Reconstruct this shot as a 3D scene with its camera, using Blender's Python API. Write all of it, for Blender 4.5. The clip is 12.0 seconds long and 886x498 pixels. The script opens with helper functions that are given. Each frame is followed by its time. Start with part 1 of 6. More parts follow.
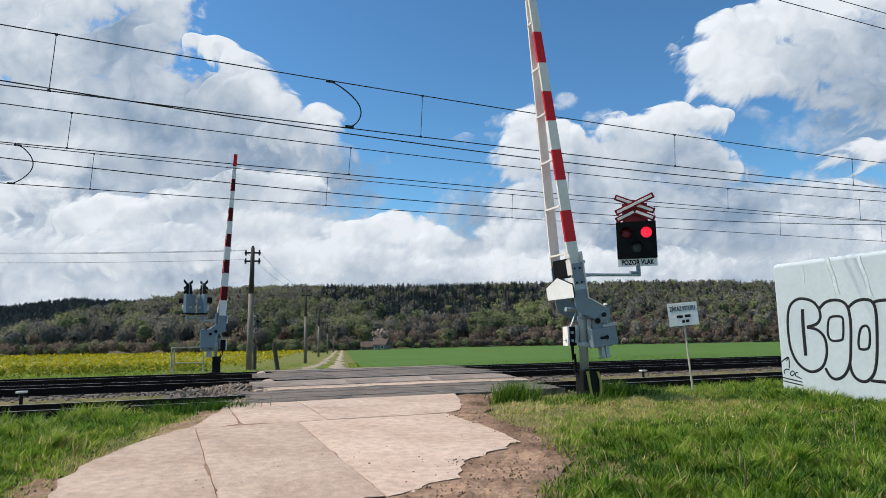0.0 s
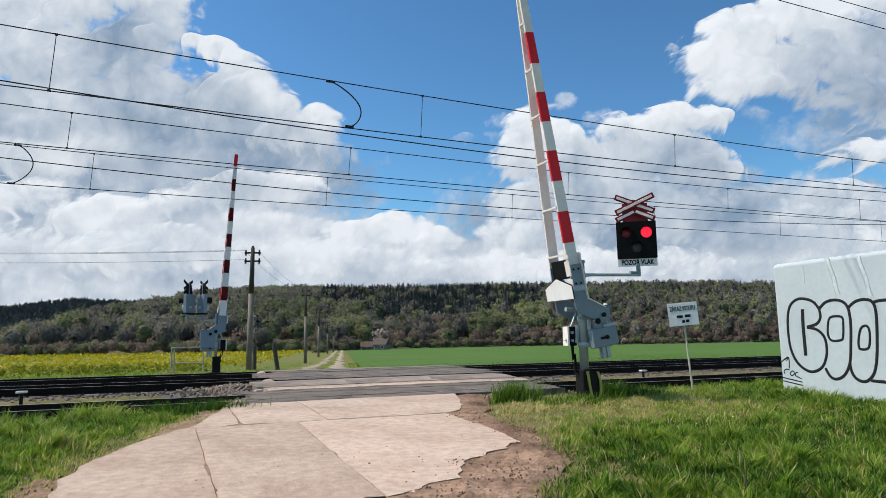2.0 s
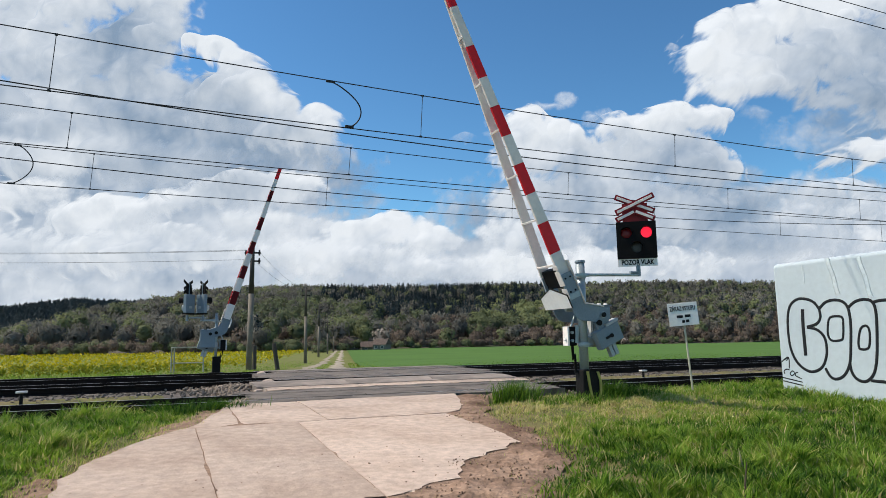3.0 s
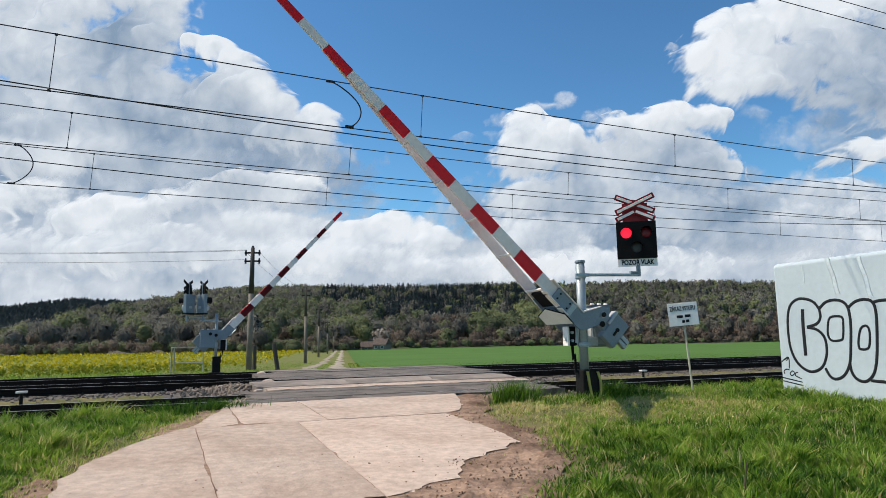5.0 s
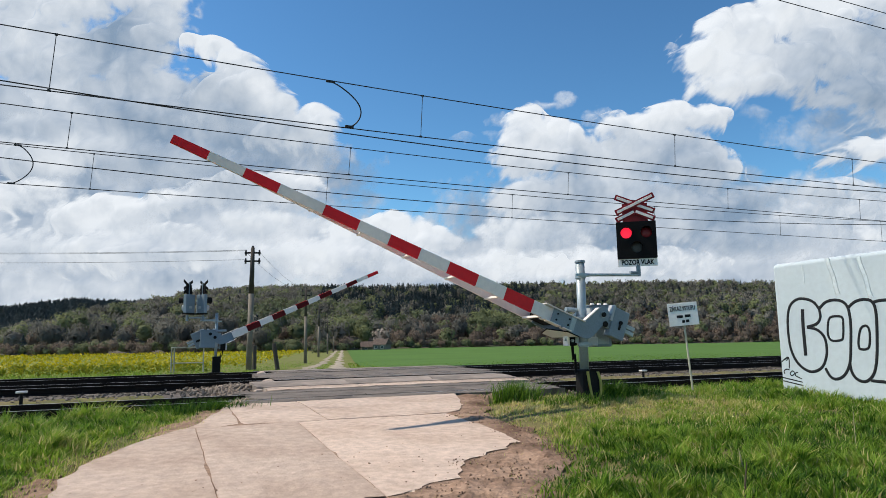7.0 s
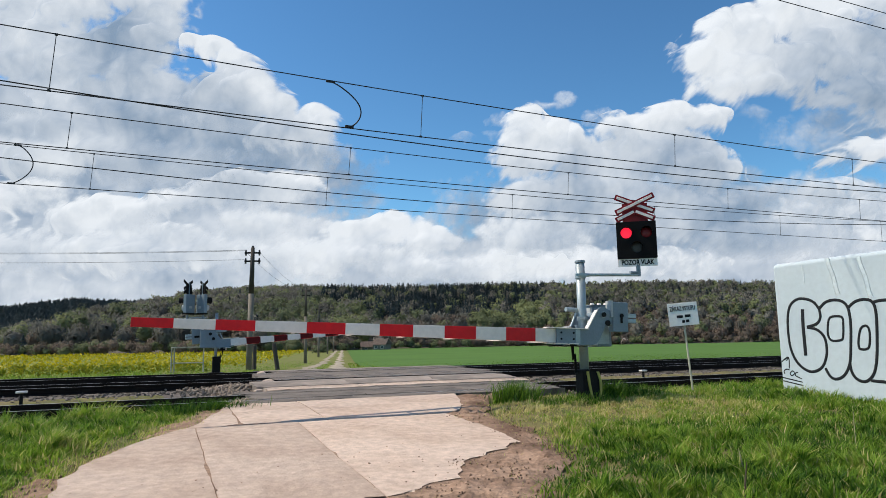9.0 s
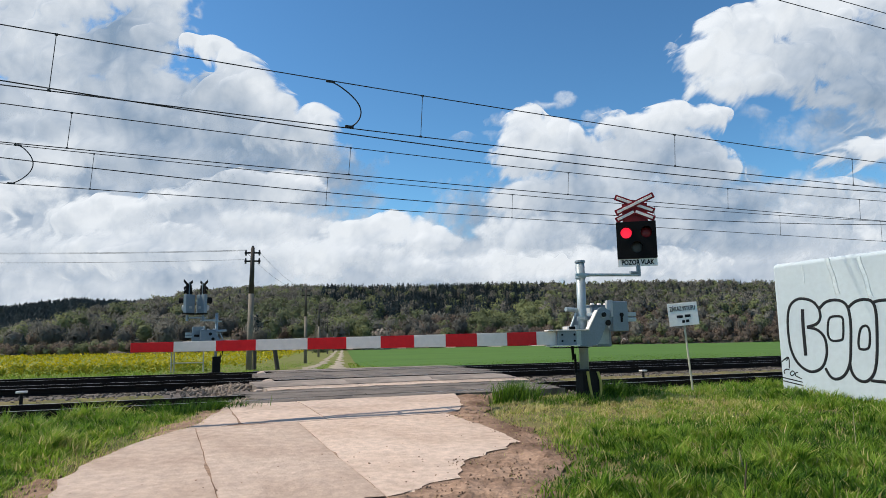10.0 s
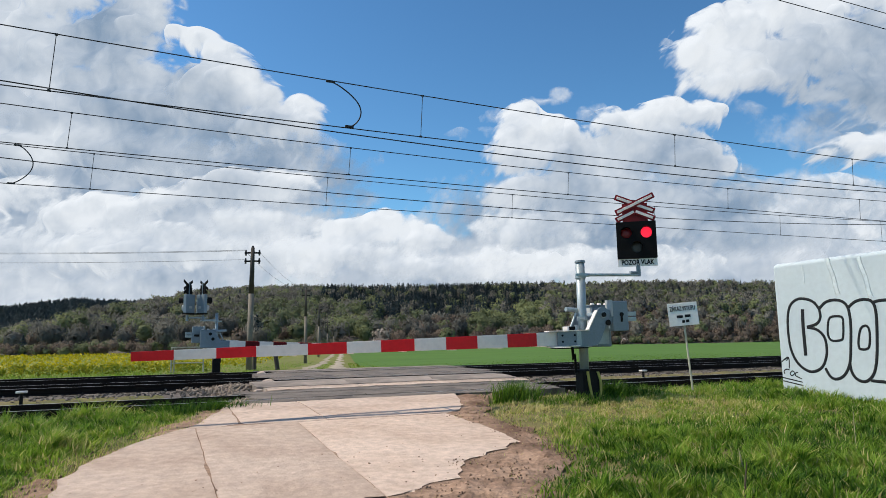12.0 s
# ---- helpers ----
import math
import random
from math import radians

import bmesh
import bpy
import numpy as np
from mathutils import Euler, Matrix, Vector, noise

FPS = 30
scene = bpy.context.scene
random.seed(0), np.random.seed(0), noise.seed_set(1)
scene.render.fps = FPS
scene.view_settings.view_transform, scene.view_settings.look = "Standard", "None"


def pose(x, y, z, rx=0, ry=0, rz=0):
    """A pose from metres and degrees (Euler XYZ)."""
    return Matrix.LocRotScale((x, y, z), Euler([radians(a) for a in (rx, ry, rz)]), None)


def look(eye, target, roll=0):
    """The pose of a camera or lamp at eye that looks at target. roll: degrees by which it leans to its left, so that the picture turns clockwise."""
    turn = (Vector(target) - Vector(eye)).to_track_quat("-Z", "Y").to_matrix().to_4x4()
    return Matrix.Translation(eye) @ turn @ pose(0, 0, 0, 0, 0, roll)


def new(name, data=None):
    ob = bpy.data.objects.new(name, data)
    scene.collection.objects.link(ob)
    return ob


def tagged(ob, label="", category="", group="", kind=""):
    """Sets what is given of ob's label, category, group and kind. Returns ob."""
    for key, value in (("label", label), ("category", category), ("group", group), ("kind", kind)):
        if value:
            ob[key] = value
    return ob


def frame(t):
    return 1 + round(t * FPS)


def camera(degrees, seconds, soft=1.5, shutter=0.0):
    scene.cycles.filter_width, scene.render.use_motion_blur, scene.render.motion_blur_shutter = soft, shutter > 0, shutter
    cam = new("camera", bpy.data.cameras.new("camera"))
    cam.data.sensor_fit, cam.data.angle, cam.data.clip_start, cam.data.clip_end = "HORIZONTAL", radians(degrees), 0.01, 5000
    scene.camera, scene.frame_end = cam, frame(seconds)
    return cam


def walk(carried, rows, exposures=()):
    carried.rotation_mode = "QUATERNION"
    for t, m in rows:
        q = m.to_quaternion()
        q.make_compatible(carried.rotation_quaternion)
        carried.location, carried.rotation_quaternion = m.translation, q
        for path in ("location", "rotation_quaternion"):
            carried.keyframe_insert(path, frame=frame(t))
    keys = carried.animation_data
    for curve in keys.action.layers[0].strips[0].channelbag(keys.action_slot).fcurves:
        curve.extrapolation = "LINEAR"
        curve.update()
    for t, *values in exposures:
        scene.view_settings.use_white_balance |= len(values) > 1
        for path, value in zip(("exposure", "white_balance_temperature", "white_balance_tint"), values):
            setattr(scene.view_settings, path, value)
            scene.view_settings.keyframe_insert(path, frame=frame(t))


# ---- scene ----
cam = camera(67.2, 12.0, soft=0.7)
EYE = (0.0, 0.0, 1.05)
CAM_POSE = pose(*EYE, 98.0, 0, 0) @ pose(0, 0, 0, 0, 0, -0.9)
walk(cam, [(0.0, CAM_POSE), (12.0, CAM_POSE)])
scene.view_settings.exposure = 0.0

# ---- sky and sun ----
SUN_AZ, SUN_EL = -84.0, 52.0          # degrees from the view axis (+y) to the right, and up
world = bpy.data.worlds.new("sky")
scene.world = world
world.use_nodes = True
wt = world.node_tree
sky = wt.nodes.new("ShaderNodeTexSky")
sky.sky_type = "NISHITA"
sky.sun_disc = False
sky.sun_elevation = radians(SUN_EL)
sky.sun_rotation = radians(SUN_AZ)
sky.ozone_density = 1.0
sky.dust_density = 0.3
sky.air_density = 1.0
deepen = wt.nodes.new("ShaderNodeGamma")
deepen.inputs["Gamma"].default_value = 1.25
hue = wt.nodes.new("ShaderNodeVectorMath")
hue.operation = "MULTIPLY"
hue.inputs[1].default_value = (0.66, 1.03, 1.14)
wt.links.new(sky.outputs["Color"], deepen.inputs["Color"])
wt.links.new(deepen.outputs["Color"], hue.inputs[0])
wt.links.new(hue.outputs[0], wt.nodes["Background"].inputs["Color"])
wt.nodes["Background"].inputs["Strength"].default_value = 0.085
sun = new("sun", bpy.data.lights.new("sun", "SUN"))
sun.data.energy, sun.data.angle, sun.data.color = 5.0, radians(0.6), (1.0, 0.88, 0.72)
to_sun = Vector((math.sin(radians(SUN_AZ)) * math.cos(radians(SUN_EL)),
                 math.cos(radians(SUN_AZ)) * math.cos(radians(SUN_EL)), math.sin(radians(SUN_EL))))
sun.matrix_world = look(to_sun * 50, (0, 0, 0))

# ---- the railway's frame: u along the tracks, p across them, z up from the near rail ----
TURN = 23.38
CA, SA = math.cos(radians(TURN)), math.sin(radians(TURN))


def at(u, p, z=0.0):
    return (u * CA - p * SA, u * SA + p * CA, z)


def rail_pose(u, p, z=0.0, rz=0.0):
    return pose(*at(u, p, z), 0, 0, TURN + rz)


def to_up(x, y):
    return x * CA + y * SA, -x * SA + y * CA


PROFILE_P = (-60, 4, 7.5, 10, 11.3, 12.4, 13, 15.6, 17, 24.6, 26, 29, 60, 400, 4000)
PROFILE_Z = (-0.55, -0.47, -0.29, -0.15, -0.1, -0.12, -0.17, -0.17, -0.02, -0.02, -0.08, -0.22, -0.7, -0.9, -0.9)
ROAD_Z = (-0.55, -0.47, -0.28, -0.12, -0.05, 0.0, 0.0, 0.02, 0.13, 0.14, 0.1, -0.1, -0.66, -0.88, -0.88)


def ground_z(p):
    return float(np.interp(p, PROFILE_P, PROFILE_Z))


def road_z(p):
    return float(np.interp(p, PROFILE_P, ROAD_Z))


# ---- materials ----
def mat(name, color, rough=0.6, metal=0.0, var=0.18, big=0.6, fine=14.0, bump=0.15, bump_scale=60.0, other=None, split=0.5, spec=0.25):
    """Paint, metal, stone and the like: two scales of noise in the colour, a fine relief, uneven gloss."""
    m = bpy.data.materials.new(name)
    m.use_nodes = True
    t = m.node_tree
    b = t.nodes["Principled BSDF"]
    b.inputs["Metallic"].default_value = metal
    b.inputs["Specular IOR Level"].default_value = spec
    co = t.nodes.new("ShaderNodeTexCoord")
    n1 = t.nodes.new("ShaderNodeTexNoise")
    n1.inputs["Scale"].default_value, n1.inputs["Detail"].default_value = big, 5
    n2 = t.nodes.new("ShaderNodeTexNoise")
    n2.inputs["Scale"].default_value, n2.inputs["Detail"].default_value = fine, 6
    for n in (n1, n2):
        t.links.new(co.outputs["Object"], n.inputs["Vector"])
    r1 = t.nodes.new("ShaderNodeValToRGB")
    c = Vector(color)
    d = Vector(other) if other else c * (1 - var * 1.5)
    r1.color_ramp.elements[0].position, r1.color_ramp.elements[1].position = split - 0.18, split + 0.18
    r1.color_ramp.elements[0].color, r1.color_ramp.elements[1].color = (*d, 1), (*c, 1)
    t.links.new(n1.outputs["Fac"], r1.inputs["Fac"])
    mr = t.nodes.new("ShaderNodeMapRange")
    mr.inputs["From Min"].default_value, mr.inputs["From Max"].default_value = 0.25, 0.75
    mr.inputs["To Min"].default_value, mr.inputs["To Max"].default_value = 1 - var, 1 + var
    t.links.new(n2.outputs["Fac"], mr.inputs["Value"])
    mul = t.nodes.new("ShaderNodeVectorMath")
    mul.operation = "SCALE"
    t.links.new(r1.outputs["Color"], mul.inputs[0])
    t.links.new(mr.outputs["Result"], mul.inputs["Scale"])
    oi = t.nodes.new("ShaderNodeObjectInfo")
    mo = t.nodes.new("ShaderNodeMapRange")
    mo.inputs["To Min"].default_value, mo.inputs["To Max"].default_value = 1 - var * 0.5, 1 + var * 0.5
    t.links.new(oi.outputs["Random"], mo.inputs["Value"])
    mul2 = t.nodes.new("ShaderNodeVectorMath")
    mul2.operation = "SCALE"
    t.links.new(mul.outputs[0], mul2.inputs[0])
    t.links.new(mo.outputs["Result"], mul2.inputs["Scale"])
    t.links.new(mul2.outputs[0], b.inputs["Base Color"])
    rr = t.nodes.new("ShaderNodeMapRange")
    rr.inputs["To Min"].default_value, rr.inputs["To Max"].default_value = max(0.05, rough - 0.15), min(1, rough + 0.15)
    t.links.new(n2.outputs["Fac"], rr.inputs["Value"])
    t.links.new(rr.outputs["Result"], b.inputs["Roughness"])
    if bump:
        nb = t.nodes.new("ShaderNodeTexNoise")
        nb.inputs["Scale"].default_value, nb.inputs["Detail"].default_value = bump_scale, 4
        t.links.new(co.outputs["Object"], nb.inputs["Vector"])
        bp = t.nodes.new("ShaderNodeBump")
        bp.inputs["Strength"].default_value, bp.inputs["Distance"].default_value = bump, 0.02
        t.links.new(nb.outputs["Fac"], bp.inputs["Height"])
        t.links.new(bp.outputs["Normal"], b.inputs["Normal"])
    return m


def leafy(name, low, high, translucent=0.35, rough=0.55, speckle=0.15):
    """Blades, leaves and twigs: the colour runs from low to high by each piece's own tint, with light let through."""
    m = bpy.data.materials.new(name)
    m.use_nodes = True
    t = m.node_tree
    b = t.nodes["Principled BSDF"]
    b.inputs["Roughness"].default_value = rough
    b.inputs["Specular IOR Level"].default_value = 0.14
    a = t.nodes.new("ShaderNodeAttribute")
    a.attribute_name = "tint"
    g = t.nodes.new("ShaderNodeNewGeometry")
    mr = t.nodes.new("ShaderNodeMapRange")
    mr.inputs["To Min"].default_value, mr.inputs["To Max"].default_value = -speckle, speckle
    t.links.new(g.outputs["Random Per Island"], mr.inputs["Value"])
    ad = t.nodes.new("ShaderNodeMath")
    ad.use_clamp = True
    t.links.new(a.outputs["Fac"], ad.inputs[0])
    t.links.new(mr.outputs["Result"], ad.inputs[1])
    mx = t.nodes.new("ShaderNodeMix")
    mx.data_type = "RGBA"
    mx.inputs["A"].default_value, mx.inputs["B"].default_value = (*low, 1), (*high, 1)
    t.links.new(ad.outputs[0], mx.inputs["Factor"])
    t.links.new(mx.outputs["Result"], b.inputs["Base Color"])
    tr = t.nodes.new("ShaderNodeBsdfTranslucent")
    t.links.new(mx.outputs["Result"], tr.inputs["Color"])
    ms = t.nodes.new("ShaderNodeMixShader")
    ms.inputs["Fac"].default_value = translucent
    t.links.new(b.outputs[0], ms.inputs[1])
    t.links.new(tr.outputs[0], ms.inputs[2])
    t.links.new(ms.outputs[0], t.nodes["Material Output"].inputs["Surface"])
    return m


M_GREY = mat("grey_paint", (0.22, 0.275, 0.32), 0.45, 0.0, 0.1, 2.5, 30, 0.05)
M_GALV = mat("galvanised_steel", (0.36, 0.42, 0.45), 0.45, 0.35, 0.12, 4, 40, 0.05)
M_DARK = mat("black_housing", (0.012, 0.012, 0.013), 0.6, 0, 0.2, 3, 30, 0.05, spec=0.06)
M_BLACK = mat("tarred_steel", (0.016, 0.015, 0.015), 0.6, 0, 0.25, 3, 30, 0.2, spec=0.1)
M_WHITE = mat("white_paint", (0.82, 0.76, 0.715), 0.5, 0, 0.06, 1.5, 12, 0.04)
M_CROSSRED = mat("dark_red_edge", (0.24, 0.01, 0.016), 0.5, 0, 0.1, 3, 20, 0.03)
M_RED = mat("red_foil", (0.7, 0.01, 0.018), 0.4, 0, 0.08, 1.5, 12, 0.03)
M_DARKRED = mat("dark_red_board", (0.2, 0.012, 0.016), 0.5, 0, 0.1, 3, 20, 0.03)
M_YELLOW = mat("faded_yellow_paint", (0.55, 0.47, 0.12), 0.6, 0, 0.15, 4, 30, 0.1)
M_BOX = mat("painted_concrete", (0.515, 0.586, 0.628), 0.75, 0, 0.05, 0.9, 9, 0.12, 35, other=(0.460, 0.530, 0.577))
M_INK = mat("black_spray_paint", (0.012, 0.013, 0.016), 0.6, 0, 0.1, 4, 30, 0.0)
M_RAIL = mat("rusty_rail_side", (0.02, 0.015, 0.013), 0.8, 0.0, 0.25, 3, 30, 0.3, spec=0.1)
M_RAILTOP = mat("polished_rail_top", (0.5, 0.48, 0.46), 0.3, 0.9, 0.1, 3, 30, 0.0)
M_SLEEPER = mat("old_sleeper", (0.1, 0.085, 0.07), 0.85, 0, 0.3, 3, 25, 0.4)
M_BALLAST = mat("ballast_stone", (0.21, 0.185, 0.165), 0.85, 0, 0.4, 6, 30, 0.4, other=(0.075, 0.062, 0.054), split=0.52)
M_CONCRETE = mat("old_concrete_slab", (0.52, 0.41, 0.335), 0.9, 0, 0.22, 0.9, 9, 0.6, 24, other=(0.38, 0.28, 0.215), split=0.42)
M_PANEL = mat("worn_crossing_panel", (0.33, 0.275, 0.235), 0.85, 0, 0.16, 1.4, 9, 0.3, 45, other=(0.17, 0.145, 0.125))
M_ASPHALT = mat("worn_asphalt", (0.1, 0.088, 0.08), 0.85, 0, 0.22, 1.5, 12, 0.5, 80, other=(0.2, 0.168, 0.142))
M_SOIL = mat("bare_soil", (0.32, 0.215, 0.15), 0.95, 0, 0.4, 1.4, 12, 1.0, 26, other=(0.1, 0.056, 0.036), split=0.47)
M_WIRE = mat("copper_wire", (0.035, 0.04, 0.045), 0.6, 0.4, 0.1, 3, 20, 0)
M_WOOD = mat("weathered_pole", (0.075, 0.066, 0.058), 0.85, 0, 0.25, 1.5, 30, 0.4, other=(0.05, 0.045, 0.04))
M_POLE_PALE = mat("pale_pole", (0.22, 0.19, 0.155), 0.85, 0, 0.15, 1.2, 20, 0.25, other=(0.15, 0.132, 0.11))
M_CERAMIC = mat("dark_insulator", (0.05, 0.04, 0.035), 0.3, 0, 0.15, 4, 30, 0)
M_PALE = mat("pale_grey_paint", (0.45, 0.47, 0.48), 0.5, 0, 0.08, 2, 16, 0.04)
M_SIGN = mat("white_board", (0.85, 0.85, 0.84), 0.5, 0, 0.05, 3, 20, 0.03)
M_ROOF = mat("clay_tile_roof", (0.13, 0.098, 0.084), 0.85, 0, 0.25, 1.5, 10, 0.3, 6)
M_PLASTER = mat("house_plaster", (0.2, 0.18, 0.16), 0.9, 0, 0.12, 0.5, 5, 0.2)
M_LENS = mat("red_lens", (0.2, 0.014, 0.022), 0.18, 0, 0.1, 6, 60, 0.1, 120)
M_LENSW = mat("clear_lens", (0.06, 0.07, 0.08), 0.15, 0, 0.1, 6, 60, 0.1, 120)


def glow(name, color, strength):
    m = bpy.data.materials.new(name)
    m.use_nodes = True
    b = m.node_tree.nodes["Principled BSDF"]
    b.inputs["Base Color"].default_value = (*color, 1)
    b.inputs["Emission Color"].default_value = (*color, 1)
    b.inputs["Emission Strength"].default_value = strength
    return m


M_LAMP = glow("lit_red_lamp", (1.0, 0.02, 0.055), 1.0)


# ---- mesh helpers ----
def finish(bm, name, material, smooth=False):
    me = bpy.data.meshes.new(name)
    bm.normal_update()
    bm.to_mesh(me)
    bm.free()
    me.materials.append(material)
    if smooth:
        me.shade_smooth()
    return me


def part(name, bm, material=None, parent=None, label="", smooth=False):
    """Links a bmesh, or a mesh, as one object under a thing or under a part."""
    me = bm if isinstance(bm, bpy.types.Mesh) else finish(bm, name, material, smooth)
    ob = new(name, me)
    if parent:
        ob.parent = parent
    return tagged(ob, label) if label else ob


def thing(name, m, label, category, group="", kind=""):
    ob = new(name)
    ob.empty_display_size = 0.2
    ob.matrix_basis = m
    return tagged(ob, label, category, group, kind)


def add_box(bm, x0, x1, y0, y1, z0, z1, bevel=0.0, m=None):
    vs = [bm.verts.new((x, y, z)) for x in (x0, x1) for y in (y0, y1) for z in (z0, z1)]
    fs = [bm.faces.new([vs[i] for i in q]) for q in ((0, 1, 3, 2), (4, 6, 7, 5), (0, 4, 5, 1), (2, 3, 7, 6), (0, 2, 6, 4), (1, 5, 7, 3))]
    if bevel:
        es = {e for f in fs for e in f.edges}
        out = bmesh.ops.bevel(bm, geom=list(es), offset=bevel, segments=2, affect="EDGES", profile=0.5)
        vs = list({v for f in out["faces"] for v in f.verts} | {v for v in vs if v.is_valid})
    if m is not None:
        bmesh.ops.transform(bm, matrix=m, verts=vs)
    return vs


def box(x0, x1, y0, y1, z0, z1, bevel=0.0, m=None):
    bm = bmesh.new()
    add_box(bm, x0, x1, y0, y1, z0, z1, bevel, m)
    return bm


def add_tube(bm, a, b, r, r2=None, seg=16):
    a, b = Vector(a), Vector(b)
    d = b - a
    q = d.to_track_quat("Z", "Y").to_matrix().to_4x4()
    bmesh.ops.create_cone(bm, cap_ends=True, segments=seg, radius1=r, radius2=r if r2 is None else r2, depth=d.length,
                          matrix=Matrix.Translation((a + b) / 2) @ q)


def tube(a, b, r, r2=None, seg=16):
    bm = bmesh.new()
    add_tube(bm, a, b, r, r2, seg)
    return bm


def curve_mesh(name, splines, depth, material, closed=True, flat=True, bevel=0.0):
    """A flat plate with holes (closed outlines), or a pipe along a line."""
    cu = bpy.data.curves.new(name, "CURVE")
    cu.dimensions = "2D" if flat else "3D"
    if flat:
        cu.fill_mode, cu.extrude = "BOTH", depth / 2
    else:
        cu.bevel_depth, cu.bevel_resolution = depth, 2
        cu.use_fill_caps = True
    for pts in splines:
        sp = cu.splines.new("POLY")
        sp.points.add(len(pts) - 1)
        for q, c in zip(sp.points, pts):
            q.co = (c[0], c[1], c[2] if len(c) > 2 else 0, 1)
        sp.use_cyclic_u = closed
    ob = new(name, cu)
    dg = bpy.context.evaluated_depsgraph_get()
    me = bpy.data.meshes.new_from_object(ob.evaluated_get(dg))
    bpy.data.objects.remove(ob)
    me.materials.clear()
    me.materials.append(material)
    me.name = name
    return me


def text_mesh(name, body, size, material, squeeze=1.0, bold=0.0):
    cu = bpy.data.curves.new(name, "FONT")
    cu.body, cu.size, cu.align_x, cu.align_y, cu.extrude, cu.offset = body, size, "CENTER", "CENTER", 0.002, bold
    ob = new(name, cu)
    dg = bpy.context.evaluated_depsgraph_get()
    me = bpy.data.meshes.new_from_object(ob.evaluated_get(dg))
    bpy.data.objects.remove(ob)
    me.transform(Matrix.Diagonal((squeeze, 1, 1, 1)))
    me.materials.clear()
    me.materials.append(material)
    return me


def ring(cx, cy, r, n=28, ry=None):
    return [(cx + r * math.cos(2 * math.pi * i / n), cy + (ry or r) * math.sin(2 * math.pi * i / n)) for i in range(n)]


def arrays(name, verts, faces, material, tint=None, smooth=False):
    """One mesh from arrays: verts n x 3, faces m x k, a tint for each vertex."""
    me = bpy.data.meshes.new(name)
    verts, faces = np.asarray(verts, np.float32), np.asarray(faces, np.int32)
    k = faces.shape[1]
    me.vertices.add(len(verts))
    me.vertices.foreach_set("co", verts.ravel())
    me.loops.add(faces.size)
    me.loops.foreach_set("vertex_index", faces.ravel())
    me.polygons.add(len(faces))
    me.polygons.foreach_set("loop_start", np.arange(0, faces.size, k, dtype=np.int32))
    me.update(calc_edges=True)
    if tint is not None:
        at_ = me.attributes.new("tint", "FLOAT", "POINT")
        at_.data.foreach_set("value", np.asarray(tint, np.float32))
    me.materials.append(material)
    if smooth:
        me.shade_smooth()
    me.validate()
    return me


UPRIGHT = pose(0, 0, 0, 90, 0, 0)     # a plate drawn in x, y stands up, facing -y

# ---- ground ----
def ground_material():
    """Soil under the grass, with litter and dry straw; fields beyond the railway by their extent."""
    m = mat("grassy_soil", (0.09, 0.1, 0.028), 0.95, 0, 0.35, 1.2, 9, 0.8, 30, other=(0.18, 0.145, 0.062))
    return m


def grid_mesh(name, us, ps, zfun, material, rz=True):
    U, P = np.meshgrid(us, ps)
    Z = np.vectorize(zfun)(U, P)
    X, Y = U * CA - P * SA, U * SA + P * CA
    v = np.stack([X.ravel(), Y.ravel(), Z.ravel()], 1)
    n = len(us)
    i = np.arange(len(ps) - 1)[:, None] * n + np.arange(n - 1)[None, :]
    i = i.ravel()
    f = np.stack([i, i + 1, i + n + 1, i + n], 1)
    return arrays(name, v, f, material, smooth=True)


def bumpy(u, p, s, h):
    return h * noise.noise((u * s, p * s, 3.1))


SLAB_L = ((5.5, 6.7, 7.75, 8.5, 9.4, 10.1, 10.75, 12.0, 13.1), (-0.8, -0.8, -0.82, -0.64, -0.22, 0.25, 0.65, 1.1, 1.3))
SLAB_R = ((6.2, 6.5, 7.23, 7.4, 7.9, 9.0, 10.4, 10.6, 11.6, 12.9, 13.1), (2.4, 3.0, 3.3, 3.85, 4.5, 4.55, 4.45, 4.85, 5.3, 5.75, 5.95))
SLAB_FRONT = ((-1.2, 0.6, 1.4, 1.9, 2.4, 3.0, 3.6, 4.2, 4.8), (5.5, 6.05, 6.12, 6.18, 6.28, 6.42, 7.2, 7.5, 8.3))
SOIL_L = ((5.0, 7.0, 7.9, 8.9, 10.1, 11.3, 12.4), (-1.75, -1.2, -1.0, -0.72, -0.2, 0.5, 1.05))
SOIL_R = ((4.0, 4.9, 5.9, 7.0, 8.0, 8.8, 10.3, 12.3), (2.3, 2.8, 3.6, 4.6, 5.0, 5.05, 5.2, 6.4))


def land_z(u, p):
    z = ground_z(p)
    if p < 12.5:
        z += bumpy(u, p, 0.5, 0.06) + bumpy(u, p, 2.0, 0.02)
        w = min(1, max(0, (u - 4.5) / 2.0)) * min(1, max(0, (12.5 - p) / 2))
        z += 0.05 * w
        # the worn way runs level with the slabs, so the turf eases down to it
        e = min(u - float(np.interp(p, *SOIL_L)), float(np.interp(p, *SOIL_R)) - u)
        k = min(1, max(0, (e + 0.35) / 0.5))
        z = z * (1 - k) + (road_z(p) - 0.07) * k
    elif p < 30 and 0.4 < u < 11:
        z -= 0.12
    return z - 0.03


